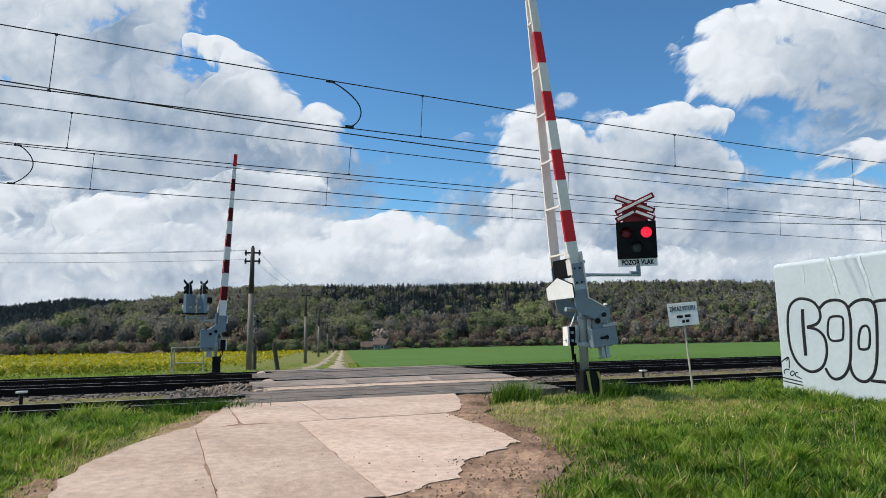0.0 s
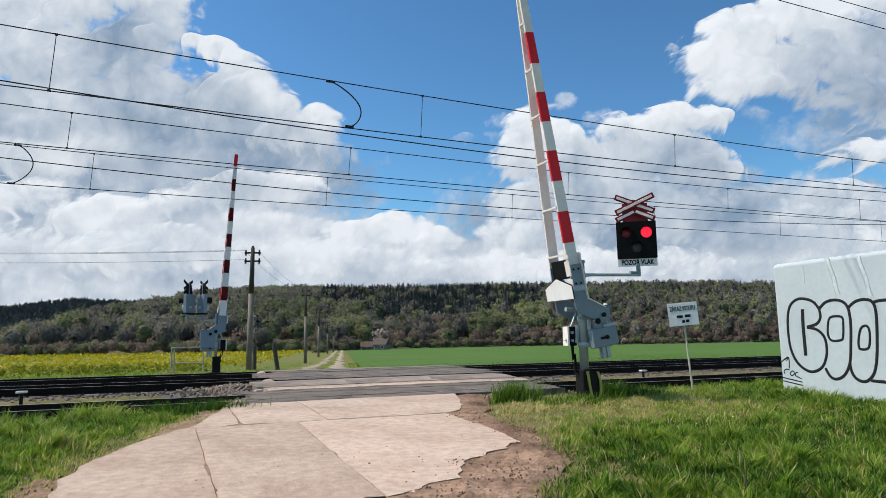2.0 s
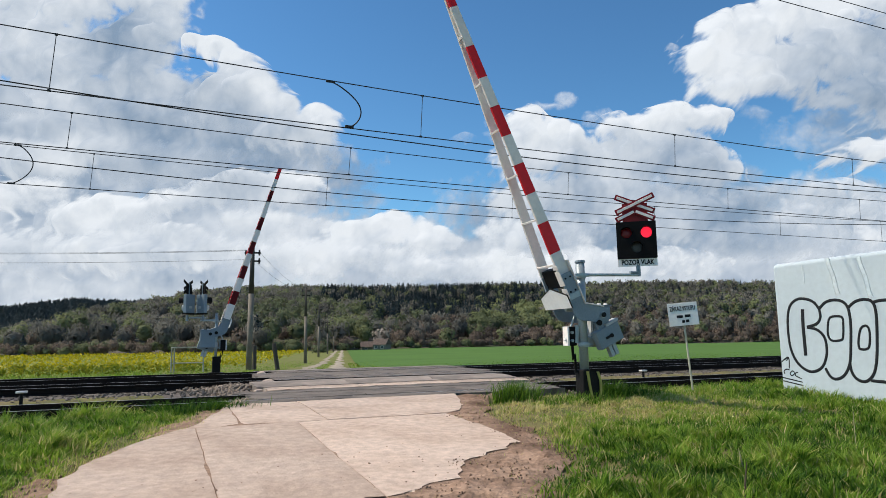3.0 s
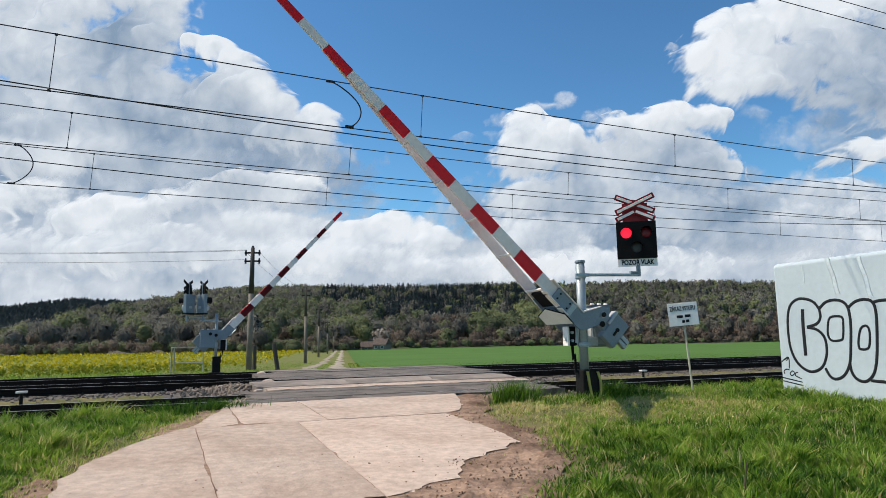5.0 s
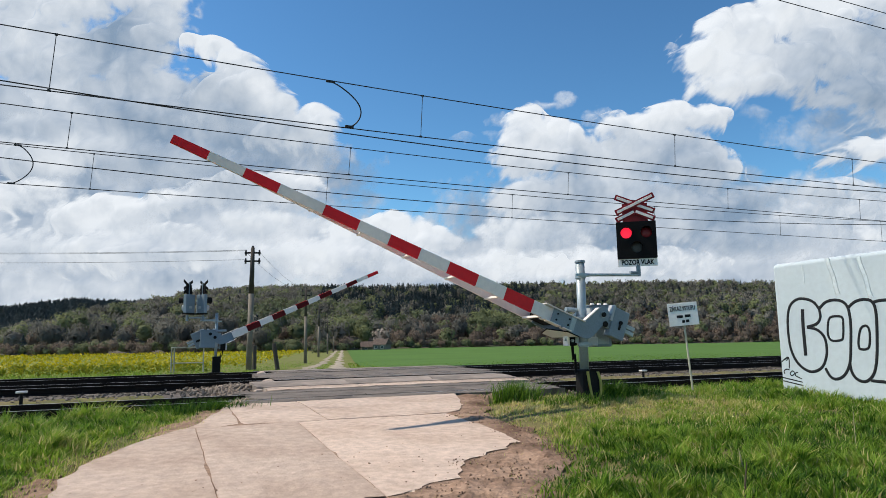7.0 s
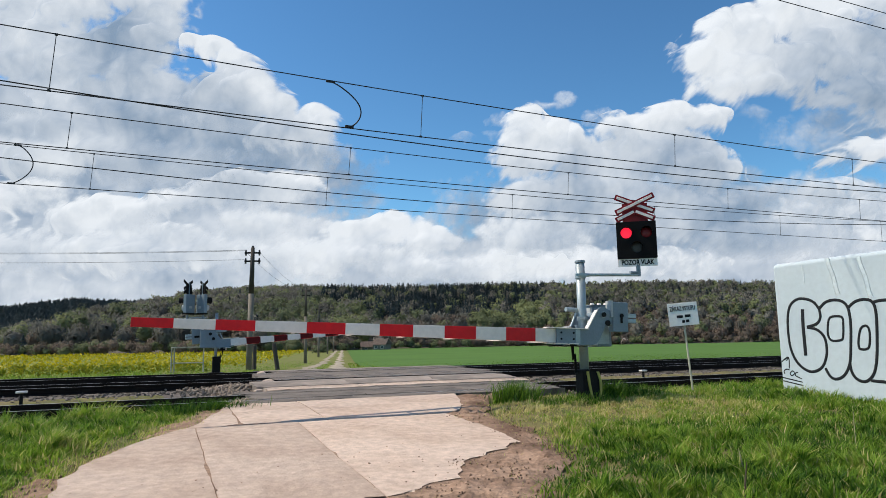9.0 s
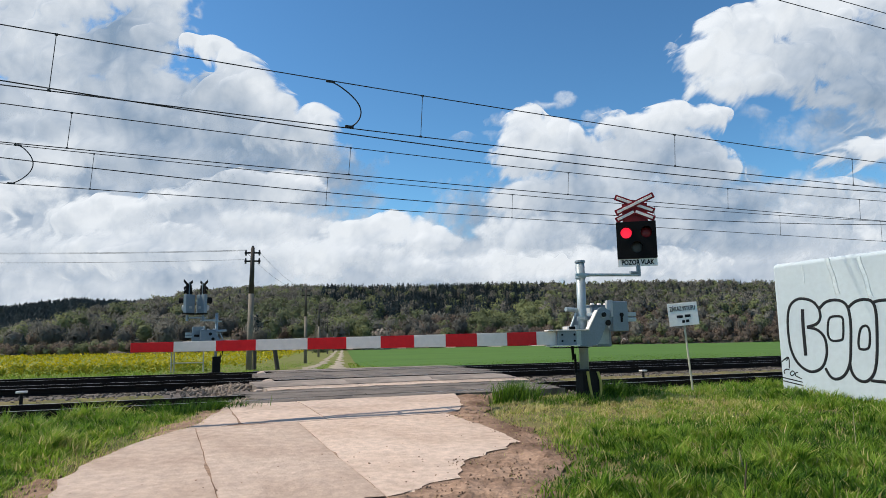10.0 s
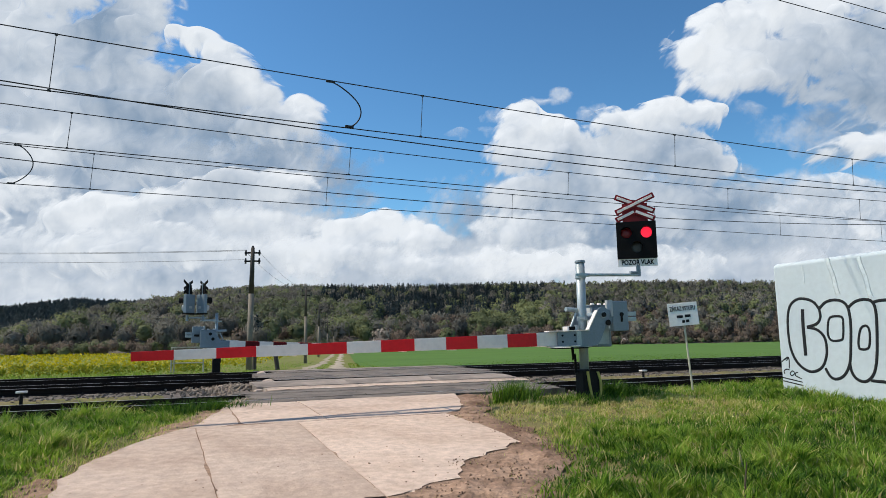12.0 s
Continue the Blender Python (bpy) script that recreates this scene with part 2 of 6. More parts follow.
us = sorted(set([-4000, -1500, -600, -250, -120, -70, -40, -25] + list(np.arange(-18, 26, 0.35)) + [30, 40, 60, 90, 150, 300, 700, 1700, 4000]))
ps = sorted(set([-200, -60, -20, -5, 0] + list(np.arange(2, 13, 0.35)) + [13, 14, 15.6, 17, 19, 22, 24.6, 26, 27.5, 29, 33, 40, 50, 60, 90, 150, 250, 400, 800, 2000, 4000]))
ground = part("ground", grid_mesh("ground", us, ps, land_z, ground_material()), None)
tagged(ground, "soil with short grass and dry straw beside the tracks", "ground", kind="structure")


def sheet(name, u0, u1, p0, p1, lift, material, label, cat, step=1.0, edge=0.0, zf=ground_z, cols=9, relief=None):
    """A thin layer over the land, with ragged sides."""
    pp = list(np.arange(p0, p1 + 1e-6, step))
    verts, faces = [], []
    for j, p in enumerate(pp):
        a = (u0(p) if callable(u0) else u0) + edge * (noise.noise((p * 0.9, 1.7, 0)) * 2 + noise.noise((p * 3.3, 4.7, 0)))
        b = (u1(p) if callable(u1) else u1) + edge * (noise.noise((p * 0.9, 9.7, 0)) * 2 + noise.noise((p * 3.3, 8.7, 0)))
        for i in range(cols):
            u = a + (b - a) * i / (cols - 1)
            drop = 0.07 * (1 - min(1, min(i, cols - 1 - i) / (cols // 9))) ** 2
            verts.append(at(u, p, zf(p) + lift - drop + bumpy(u, p, 1.3, 0.012) + (relief(u, p) if relief else 0)))
    for j in range(len(pp) - 1):
        for i in range(cols - 1):
            k = j * cols + i
            faces.append((k, k + 1, k + cols + 1, k + cols))
    ob = part(name, arrays(name, verts, faces, material, smooth=True))
    return tagged(ob, label, cat, kind="structure")


# far road axis: heads a little left of the view, while the tracks lie oblique
def far_mid(p):
    x0, y0 = at(6.0, 27)[:2]
    # walk along the way's own heading until this p is reached
    hx, hy = -0.150, 1.0
    t = (p - 27) / (-hx * SA + hy * CA)
    return to_up(x0 + hx * t, y0 + hy * t)[0]


M_GRAVEL = mat("pale_field_track", (0.34, 0.285, 0.22), 0.95, 0, 0.2, 0.7, 12, 0.4, 20, other=(0.3, 0.26, 0.2))
M_VERGE = mat("verge_grass", (0.15, 0.185, 0.045), 0.95, 0, 0.3, 0.5, 6, 0.6, 20, other=(0.2, 0.19, 0.07), spec=0.1)


def churned(u, p):
    """Ruts and crumbs where wheels leave the slabs; level under them."""
    out_ = max(u - float(np.interp(p, *SLAB_R)), float(np.interp(u, *SLAB_FRONT)) - p, float(np.interp(p, *SLAB_L)) - u)
    k = min(1, max(0, out_ / 0.3))
    return k * (0.035 * noise.noise((u * 2.6, p * 2.6, 5.0)) + 0.055 * abs(noise.noise((u * 6.5, p * 6.5, 6.0))) + 0.026 * noise.noise((u * 15, p * 15, 7.0)) + 0.008)


sheet("dirt_shoulder", lambda p: float(np.interp(p, *SOIL_L)), lambda p: float(np.interp(p, *SOIL_R)), -12.0, 12.6, 0.0, M_SOIL,
      "bare brown soil and mud beside the concrete slabs", "dirt shoulder", 0.06, 0.22, road_z, 110, churned).location.z = -0.012
for off, w in ((-0.75, 0.36), (0.75, 0.36)):
    sheet("field_track", lambda p: far_mid(p) + off - w, lambda p: far_mid(p) + off + w, 29, 190, 0.06, M_GRAVEL,
          "pale rutted farm track between the fields", "farm track", 3.0, 0.25, road_z)
sheet("verge", lambda p: far_mid(p) - 8.5 - p * 0.02, lambda p: far_mid(p) + 2.3, 28, 190, 0.03, M_VERGE, "grassy verge along the farm track", "verge", 3.0, 0.5, road_z)
M_GREENFIELD = mat("young_wheat", (0.085, 0.165, 0.034), 0.9, 0, 0.14, 0.08, 3.0, 0.5, 8, other=(0.07, 0.14, 0.03), spec=0.1)
M_RAPEBASE = mat("rape_stems", (0.12, 0.17, 0.02), 0.85, 0, 0.25, 0.2, 2.0, 0.6, 5, other=(0.2, 0.21, 0.02))


def field_mesh(name, ulo, uhi, p0, p1, lift, material):
    pp = [p0 + (p1 - p0) * (i / 40) ** 1.6 for i in range(41)]
    verts, faces = [], []
    for p in pp:
        a, b = ulo(p), uhi(p)
        for i in range(24):
            u = a + (b - a) * i / 23
            verts.append(at(u, p, ground_z(p) + lift + bumpy(u, p, 0.05, 0.1)))
    for j in range(40):
        for i in range(23):
            k = j * 24 + i
            faces.append((k, k + 1, k + 25, k + 24))
    return arrays(name, verts, faces, material, smooth=True)


tagged(part("wheat_field", field_mesh("wheat_field", lambda p: far_mid(p) + 2.2, lambda p: far_mid(p) + 60 + p * 3, 30, 400, 0.1, M_GREENFIELD)),
       "even green field of young wheat behind the tracks", "field", kind="structure")
tagged(part("rape_field", field_mesh("rape_field", lambda p: -60 - p * 2.5, lambda p: far_mid(p) - 5.0 - p * 0.02, 36, 330, 0.06, M_RAPEBASE)),
       "yellow flowering rape field behind the tracks", "field", kind="structure")

# ---- ballast, tracks ----
TRACKS = ((14.4, 0.0), (18.7, 0.16), (23.0, 0.17))
RAIL_PROFILE = [(-0.062, -0.17), (0.062, -0.17), (0.062, -0.158), (0.012, -0.14), (0.012, -0.045), (0.036, -0.035), (0.036, -0.004), (0.03, 0.0),
                (-0.03, 0.0), (-0.036, -0.004), (-0.036, -0.035), (-0.012, -0.045), (-0.012, -0.14), (-0.062, -0.158)]


def rail_mesh(length):
    n = len(RAIL_PROFILE)
    v = [(x, a, b) for x in (0, length) for a, b in RAIL_PROFILE]
    bm = bmesh.new()
    vs = [bm.verts.new(c) for c in v]
    for i in range(n):
        j = (i + 1) % n
        f = bm.faces.new((vs[i], vs[j], vs[n + j], vs[n + i]))
        if i == 7:
            f.material_index = 1
    bm.faces.new(vs[n:])
    bm.faces.new(vs[:n][::-1])
    me = finish(bm, "rail", M_RAIL)
    me.materials.append(M_RAILTOP)
    return me


SLEEPER = finish(box(-0.12, 0.12, -1.25, 1.25, -0.36, -0.172, 0.015), "sleeper", M_SLEEPER)
RAIL = rail_mesh(190)
for pc, zr in TRACKS:
    tr = thing("railway_track", rail_pose(0, pc, zr), "railway track with dark rusty rails on old sleepers", "railway track", "tracks over the crossing")
    for dp in (-0.7535, 0.7535):
        r = part("rail", RAIL, None, tr, "dark rusty steel rail, worn bright on top")
        r.location = (-70, dp, 0)
    for i in range(110):
        u = -24 + i * 0.62
        if 0.5 < u < 10.5:
            continue
        s = part("sleeper", SLEEPER, None, tr)
        s.location = (u, 0, 0)

# ballast bed
def bed_z(u, p):
    z = float(np.interp(p, (12.6, 13.3, 15.7, 16.6, 17.1, 24.8, 26.2, 26.8), (-0.3, -0.19, -0.2, -0.14, -0.04, -0.03, -0.25, -0.4)))
    if 1.2 < u < 9.8:
        z = min(z, -0.12)
    return z + bumpy(u, p, 3, 0.03)


bed = part("ballast_bed", grid_mesh("ballast_bed", sorted([-70] + list(np.arange(-25, 50, 0.5)) + [60, 80, 120]), np.arange(12.6, 26.9, 0.35), bed_z, M_BALLAST))
tagged(bed, "grey-brown ballast under the tracks", "ballast", kind="structure")


def stones(name, n, region, lo, hi, zf, material, seed):
    """Broken stones: little skewed boxes in one mesh."""
    rs = np.random.RandomState(seed)
    base = np.array([(-1, -1, -1), (1, -1, -1), (1, 1, -1), (-1, 1, -1), (-.7, -.6, 1), (.6, -.7, 1), (.7, .6, 1), (-.6, .7, 1)], float)
    quad = np.array([(0, 3, 2, 1), (4, 5, 6, 7), (0, 1, 5, 4), (1, 2, 6, 5), (2, 3, 7, 6), (3, 0, 4, 7)])
    V, F, k = [], [], 0
    for _ in range(n):
        u, p = region(rs)
        s = rs.uniform(lo, hi) * 0.5
        rot = np.array(Euler(rs.uniform(0, 6.28, 3)).to_matrix())
        b = (base * (1 + rs.uniform(-0.3, 0.3, (8, 3)))) * s * np.array([1, rs.uniform(.6, 1), rs.uniform(.5, .9)])
        V.append(b @ rot.T + np.array(at(u, p, zf(u, p) + s * 0.35)))
        F.append(quad + k)
        k += 8
    return part(name, arrays(name, np.concatenate(V), np.concatenate(F), material))


def ballast_region(rs):
    while True:
        u, p = rs.uniform(-9, 26), rs.uniform(12.7, 26)
        if p > 17.3 and rs.rand() < 0.75:
            continue
        if not 1.4 < u < 9.6 or rs.rand() < 0.02:
            return u, p


tagged(stones("ballast_stones", 13000, ballast_region, 0.03, 0.075, bed_z, M_BALLAST, 5), "loose broken ballast stones between the rails", "ballast", kind="stuff")


# ---- road: slabs on the near side, crossing panels between the rails ----
def slab_mesh(name, u0, u1, p0, p1, material, zf=road_z, thick=0.14, jag=0.0, clip=True):
    """One slab; where it reaches the road's worn outline it breaks off along it."""
    bm = bmesh.new()
    n = 18
    uc, pc = (u0 + u1) / 2, (p0 + p1) / 2
    top = []
    for i in range(n + 1):
        row = []
        for j in range(n + 1):
            u, p = u0 + (u1 - u0) * i / n, p0 + (p1 - p0) * j / n
            e = i in (0, n) or j in (0, n)
            if clip:
                rag = 0.09 * noise.noise((u * 3.1, p * 3.1, 4.0)) + 0.05 * noise.noise((u * 9, p * 9, 2.0))
                lo, hi = float(np.interp(p, *SLAB_L)) + rag, float(np.interp(p, *SLAB_R)) + rag
                fr = float(np.interp(u, *SLAB_FRONT)) + rag * 1.5
                u, p = min(max(u, lo), hi), max(p, min(fr, p1))
            if e:
                u += jag * noise.noise((u * 4, p * 4, 7.0))
                p += jag * noise.noise((u * 4, p * 4, 1.0))
            row.append(bm.verts.new((u - uc, p - pc, zf(p) - (0.006 if e else 0) + 0.008 * noise.noise((u * 0.8, p * 0.8, 0.5)))))
        top.append(row)
    for i in range(n):
        for j in range(n):
            q = (top[i][j], top[i + 1][j], top[i + 1][j + 1], top[i][j + 1])
            if (q[1].co - q[0].co).length < 1e-4 and (q[2].co - q[3].co).length < 1e-4 or (q[3].co - q[0].co).length < 1e-4 and (q[2].co - q[1].co).length < 1e-4:
                continue
            bm.faces.new(q)
    bmesh.ops.remove_doubles(bm, verts=bm.verts, dist=1e-3)
    rim = [e for e in bm.edges if e.is_boundary]
    out = bmesh.ops.extrude_edge_only(bm, edges=rim)
    for v in out["geom"]:
        if isinstance(v, bmesh.types.BMVert):
            v.co.z -= thick
    bmesh.ops.recalc_face_normals(bm, faces=bm.faces)
    return finish(bm, name, material), uc, pc


road = thing("road", pose(0, 0, 0), "farm road of worn concrete slabs leading over the crossing", "road", kind="structure")


def slab(u0, u1, p0, p1, material=M_CONCRETE, name="concrete_slab", jag=0.014, lift=0.0, gap=0.007, clip=True):
    me, uc, pc = slab_mesh(name, u0 + gap, u1 - gap, p0 + gap, p1 - gap, material, road_z, 0.14, jag, clip)
    if len(me.polygons) < 8:
        return None
    ob = part(name, me, None, road)
    ob.matrix_basis = rail_pose(uc, pc, lift)
    return ob


# row beside the near rail, then the rows towards the camera
for u0, u1, p0, p1, lift in ((0.4, 1.25, 10.42, 13.0, -0.004), (1.25, 2.52, 10.42, 13.0, 0), (2.52, 6.5, 10.42, 13.0, 0.003),
                             (-1.2, 0.6, 5.4, 10.4, 0), (0.6, 2.05, 5.4, 10.4, 0.004), (2.05, 5.0, 5.4, 10.4, 0.0)):
    slab(u0, u1, p0, p1, lift=lift)

# crossing surface
def strip(u0, u1, p0, p1, material, name, n, lift=0.0, jag=0.1):
    w = (u1 - u0) / n
    for i in range(n):
        slab(u0 + i * w, u0 + (i + 1) * w, p0, p1, material, name, jag, lift, 0.006, False)


strip(1.35, 8.6, 13.02, 13.62, M_ASPHALT, "asphalt_strip", 3, 0.0)
strip(1.85, 8.8, 13.72, 15.08, M_ASPHALT, "asphalt_strip", 3, 0.004)
strip(1.7, 8.4, 15.2, 15.75, M_ASPHALT, "asphalt_strip", 2, 0.0)
strip(2.4, 9.3, 15.78, 16.25, M_CONCRETE, "crossing_panel", 3, 0.01)
strip(2.25, 9.2, 16.28, 17.7, M_PANEL, "crossing_panel", 3, 0.02)
strip(3.0, 9.6, 17.95 - 0.1, 17.88, M_ASPHALT, "asphalt_strip", 1, 0.02)
strip(3.0, 9.8, 18.05, 19.36, M_ASPHALT, "asphalt_strip", 4, 0.03)
strip(2.9, 10.2, 19.55, 22.15, M_ASPHALT, "asphalt_strip", 4, 0.03)
strip(3.7, 10.6, 22.35, 23.66, M_ASPHALT, "asphalt_strip", 4, 0.03)
strip(3.5, 10.8, 23.86, 29.6, M_PANEL, "asphalt_strip", 3, 0.02)

# ---- level-crossing barriers ----
BANDS = (8.47, 7.88, 7.27, 6.67, 5.85, 5.2, 4.6, 3.99, 3.39, 2.77, 2.15, 1.52)


def signal_head(parent, m, lamps=True):
    """Board with two red lenses and a clear one, hoods, a word plate and the cross above; faces -y."""
    head = part("signal_head", box(-0.4, 0.4, 0.0, 0.16, -0.385, 0.385, 0.012), M_DARK, parent, "black signal housing with red lenses")
    head.matrix_basis = m
    lens = (("red_lens", -0.205, 0.15, M_LENS), ("red_lens", 0.205, 0.15, M_LENS), ("clear_lens", 0.0, -0.16, M_LENSW))
    if lamps:
        plate = curve_mesh("front_plate", [[(-0.405, -0.39), (0.405, -0.39), (0.405, 0.39), (-0.405, 0.39)]] + [ring(x, z, 0.115) for _, x, z, _ in lens], 0.012, M_DARK)
        f = part("front_plate", plate, None, head)
        f.matrix_basis = pose(0, -0.07, 0) @ UPRIGHT
        rim = bmesh.new()
        for a in ((-0.405, -0.39, -0.385, 0.39), (0.39, 0.405, -0.385, 0.39)):
            add_box(rim, a[0] if a[0] < 0 else a[0], -0.39 if a[0] < 0 else a[1], -0.064, 0.0, -0.39, 0.39)
        add_box(rim, -0.405, 0.405, -0.064, 0.0, 0.375, 0.39)
        add_box(rim, -0.405, 0.405, -0.064, 0.0, -0.39, -0.375)
        part("housing_rim", rim, M_DARK, head)
    for nm, x, z, ml in lens:
        bm = bmesh.new()
        bmesh.ops.create_uvsphere(bm, u_segments=20, v_segments=10, radius=0.12)
        bmesh.ops.scale(bm, vec=(1, 0.18, 1), verts=bm.verts)
        bmesh.ops.translate(bm, vec=(x, -0.012, z), verts=bm.verts)
        part(nm, bm, ml, head, smooth=True)
        hood = bmesh.new()
        n = 14
        rows = []
        for i in range(n + 1):
            a = math.pi * (0.0 + i / n)
            c, s = math.cos(a), math.sin(a)
            rows.append([hood.verts.new((x + r * c, y, z + r * s)) for r, y in ((0.122, -0.07), (0.122, -0.2), (0.116, -0.2), (0.116, -0.07))])
        for i in range(n):
            for k in range(4):
                hood.faces.new((rows[i][k], rows[i + 1][k], rows[i + 1][(k + 1) % 4], rows[i][(k + 1) % 4]))
        part("hood", hood, M_DARK, head)
    return head


def cross_boards(head, edge=M_CROSSRED, board=M_DARKRED):
    def bar(name, a, b, w, y, material):
        a, b = Vector(a), Vector(b)
        d = b - a
        ang = math.degrees(math.atan2(d.y, d.x))
        c = (a + b) / 2
        bm = box(-d.length / 2, d.length / 2, y - 0.006, y + 0.006, -w / 2, w / 2, 0.003)
        bmesh.ops.transform(bm, matrix=pose(c.x, 0, c.y) @ pose(0, 0, 0, 0, -ang, 0), verts=bm.verts)
        return part(name, bm, material, head)
    part("cross_backing", box(-0.26, 0.26, 0.03, 0.05, 0.4, 0.8, 0.004), board, head)
    for k, (a, b) in enumerate((((-0.4, 0.955), (0.4, 0.6)), ((-0.4, 0.6), (0.4, 0.955)))):
        bar("cross_bar", a, b, 0.125, 0.0 - k * 0.016, edge)
        ca, cb = Vector(a) * 1.0, Vector(b) * 1.0
        d = (cb - ca).normalized() * 0.04
        bar("white_stripe", ca + d, cb - d, 0.056, -0.009 - k * 0.016, M_WHITE)
    for s in (-1, 1):
        a, b = (0.0, 0.625), (s * 0.4, 0.44)
        bar("chevron_bar", a, b, 0.125, -0.002 - 0.004 * s, edge)
        bar("white_stripe", (s * 0.02, 0.615), (s * 0.36, 0.458), 0.056, -0.016 - 0.002 * s, M_WHITE)


def boom(parent, bands, r, base_h, tip_h, spread, reach=1.08):
    """The swinging arm: pivots at its origin, lies along -x, r below the pivot when closed."""
    tip = bands[0]
    # crank plate from the sleeve up to the hub
    ry = spread - 0.02
    arc = [(0.155 * math.cos(a), 0.155 * math.sin(a)) for a in np.linspace(math.pi * 0.83, -math.pi * 0.22, 14)]
    outline = [(-reach, r + 0.135), (-0.38, r + 0.135)] + arc + [(-0.09, r - 0.05), (-0.16, r - 0.13), (-0.27, r - 0.165), (-0.6, r - 0.165), (-reach, r - 0.135)]
    arm = part("boom_arm", curve_mesh("crank_plate", [outline], 0.03, M_GREY), None, parent, "grey crank arm carrying the striped boom")
    arm.data.transform(pose(0, -0.06, 0) @ UPRIGHT)
    back = part("rear_crank_plate", curve_mesh("rear_crank_plate", [outline], 0.03, M_GREY), None, arm)
    back.data.transform(pose(0, ry, 0) @ UPRIGHT)
    part("hub_shaft", tube((0, -0.06, 0), (0, ry + 0.02, 0), 0.055, None, 14), M_GREY, arm)
    bolt = part("hub_bolt", tube((0, -0.115, 0), (0, -0.072, 0), 0.05, 0.043, 14), M_BLACK, arm, "dark hub bolt")
    part("bolt_washer", tube((0, -0.082, 0), (0, -0.074, 0), 0.068, None, 18), M_GALV, bolt)
    # black rear fittings, added to darken the plate where it lies in shade
    part("rear_hub_bolt", tube((0, ry + 0.015, 0), (0, ry + 0.05, 0), 0.06, 0.05, 12), M_BLACK, arm)
    part("rear_lock_pin", tube((-0.1, ry + 0.015, -0.18), (-0.1, ry + 0.045, -0.18), 0.06, 0.05, 12), M_BLACK, arm)
    part("rear_latch", box(0.36, 0.54, 0.1, 0.115, -0.1, -0.02, 0.006), M_BLACK, arm)
    part("lock_pin", tube((0.1, -0.1, -0.16), (0.1, -0.05, -0.16), 0.06, 0.05, 12), M_BLACK, arm)
    for x_, z_ in ((0.1 - reach, 0.06), (0.1 - reach, -0.06), (-0.7, 0.06), (-0.7, -0.06)):
        part("sleeve_bolt", tube((x_, -0.088, r + z_), (x_, -0.07, r + z_), 0.02, None, 8), M_DARK, arm)
    # bright galvanised edges: along the sleeve, up the slope, and under it
    part("upper_flange", box(-reach - 0.22, -0.36, -0.11, 0.05, r + 0.137, r + 0.156, 0.004), M_WHITE, arm)
    slope = Vector((0.24, -r - 0.06))
    edge_ = box(0, slope.length, -0.1, 0.0, 0.0, 0.022, 0.004)
    bmesh.ops.transform(edge_, matrix=pose(-0.375, 0, r + 0.14, 0, -math.degrees(math.atan2(slope.y, slope.x)), 0), verts=edge_.verts)
    part("sloping_flange", edge_, M_WHITE, arm)
    for x0, x1 in ((-1.28, -1.2), (-1.16, -0.86), (-0.8, -0.6)):
        part("lower_flange", box(x0, x1, -0.11, 0.05, r - 0.158, r - 0.138, 0.003), M_WHITE, arm)
    part("joint_plate", box(-0.66, -0.55, -0.086, -0.074, r - 0.15, r + 0.13, 0.004), M_GALV, arm)
    part("sleeve_block", box(-reach - 0.12, -0.82, 0.03, ry - 0.02, r - 0.1, r + 0.1, 0.015), M_DARK, arm, "dark clamp block between the bars")
    part("sleeve_bridge", box(-0.62, -0.5, -0.04, ry - 0.02, r + 0.09, r + 0.13, 0.01), M_GREY, arm)
    # pale pitched plate that bridges the two bars from below, with a dark rim
    gy = ry + 0.22
    gable = curve_mesh("gable_plate", [[(-0.42, -0.12), (-0.68, -0.12), (-0.86, gy * 0.45), (-0.68, gy), (-0.42, gy)]], 0.014, M_SIGN)
    gable.transform(Matrix.Translation((0, 0, r - 0.19)))
    gp = part("gable_plate", gable, None, arm, "white pitched bridging plate")
    for a_, b_ in (((-0.68, -0.12), (-0.86, gy * 0.45)), ((-0.86, gy * 0.45), (-0.68, gy)), ((-0.42, -0.12), (-0.68, -0.12))):
        part("plate_rim", tube((*a_, r - 0.19), (*b_, r - 0.19), 0.012, None, 8), M_DARK, gp)
    # counterweight
    part("counterweight", box(0.24, 0.62, -0.07, 0.1, -0.33, 0.27, 0.02), M_GREY, arm, "grey steel counterweight box")
    part("latch", box(0.42, 0.47, -0.09, -0.07, -0.15, 0.04, 0.008), M_BLACK, arm)
    part("latch_grip", tube((0.445, -0.1, 0.0), (0.445, -0.07, 0.0), 0.04, None, 10), M_BLACK, arm)
    part("counterweight_link", box(0.08, 0.26, -0.04, 0.06, -0.2, 0.1, 0.01), M_GREY, arm)
    for z0 in (-0.14, -0.035):
        part("counterweight_arm", box(0.6, 0.85, -0.03, 0.08, z0, z0 + 0.085, 0.008), M_GALV, arm)
    part("edge_strip", box(0.19, 0.245, -0.08, 0.1, -0.04, 0.29, 0.004), M_PALE, arm)

    def h(s):
        return base_h + (tip_h - base_h) * (s - 0.8) / (tip - 0.8)

    edges = list(bands) + [reach - 0.13]
    for i in range(len(edges) - 1):
        s0, s1 = edges[i], edges[i + 1]
        red = i % 2 == 0
        bm = bmesh.new()
        c = [(-s, y, r + k * h(s) / 2) for s in (s0, s1) for y in (-0.03, 0.025) for k in (-1, 1)]
        vs = [bm.verts.new(q) for q in c]
        for q in ((0, 1, 3, 2), (4, 6, 7, 5), (0, 4, 5, 1), (2, 3, 7, 6), (0, 2, 6, 4), (1, 5, 7, 3)):
            bm.faces.new([vs[k] for k in q])
        bmesh.ops.bevel(bm, geom=list(bm.edges), offset=0.006, segments=2, affect="EDGES", profile=0.5)
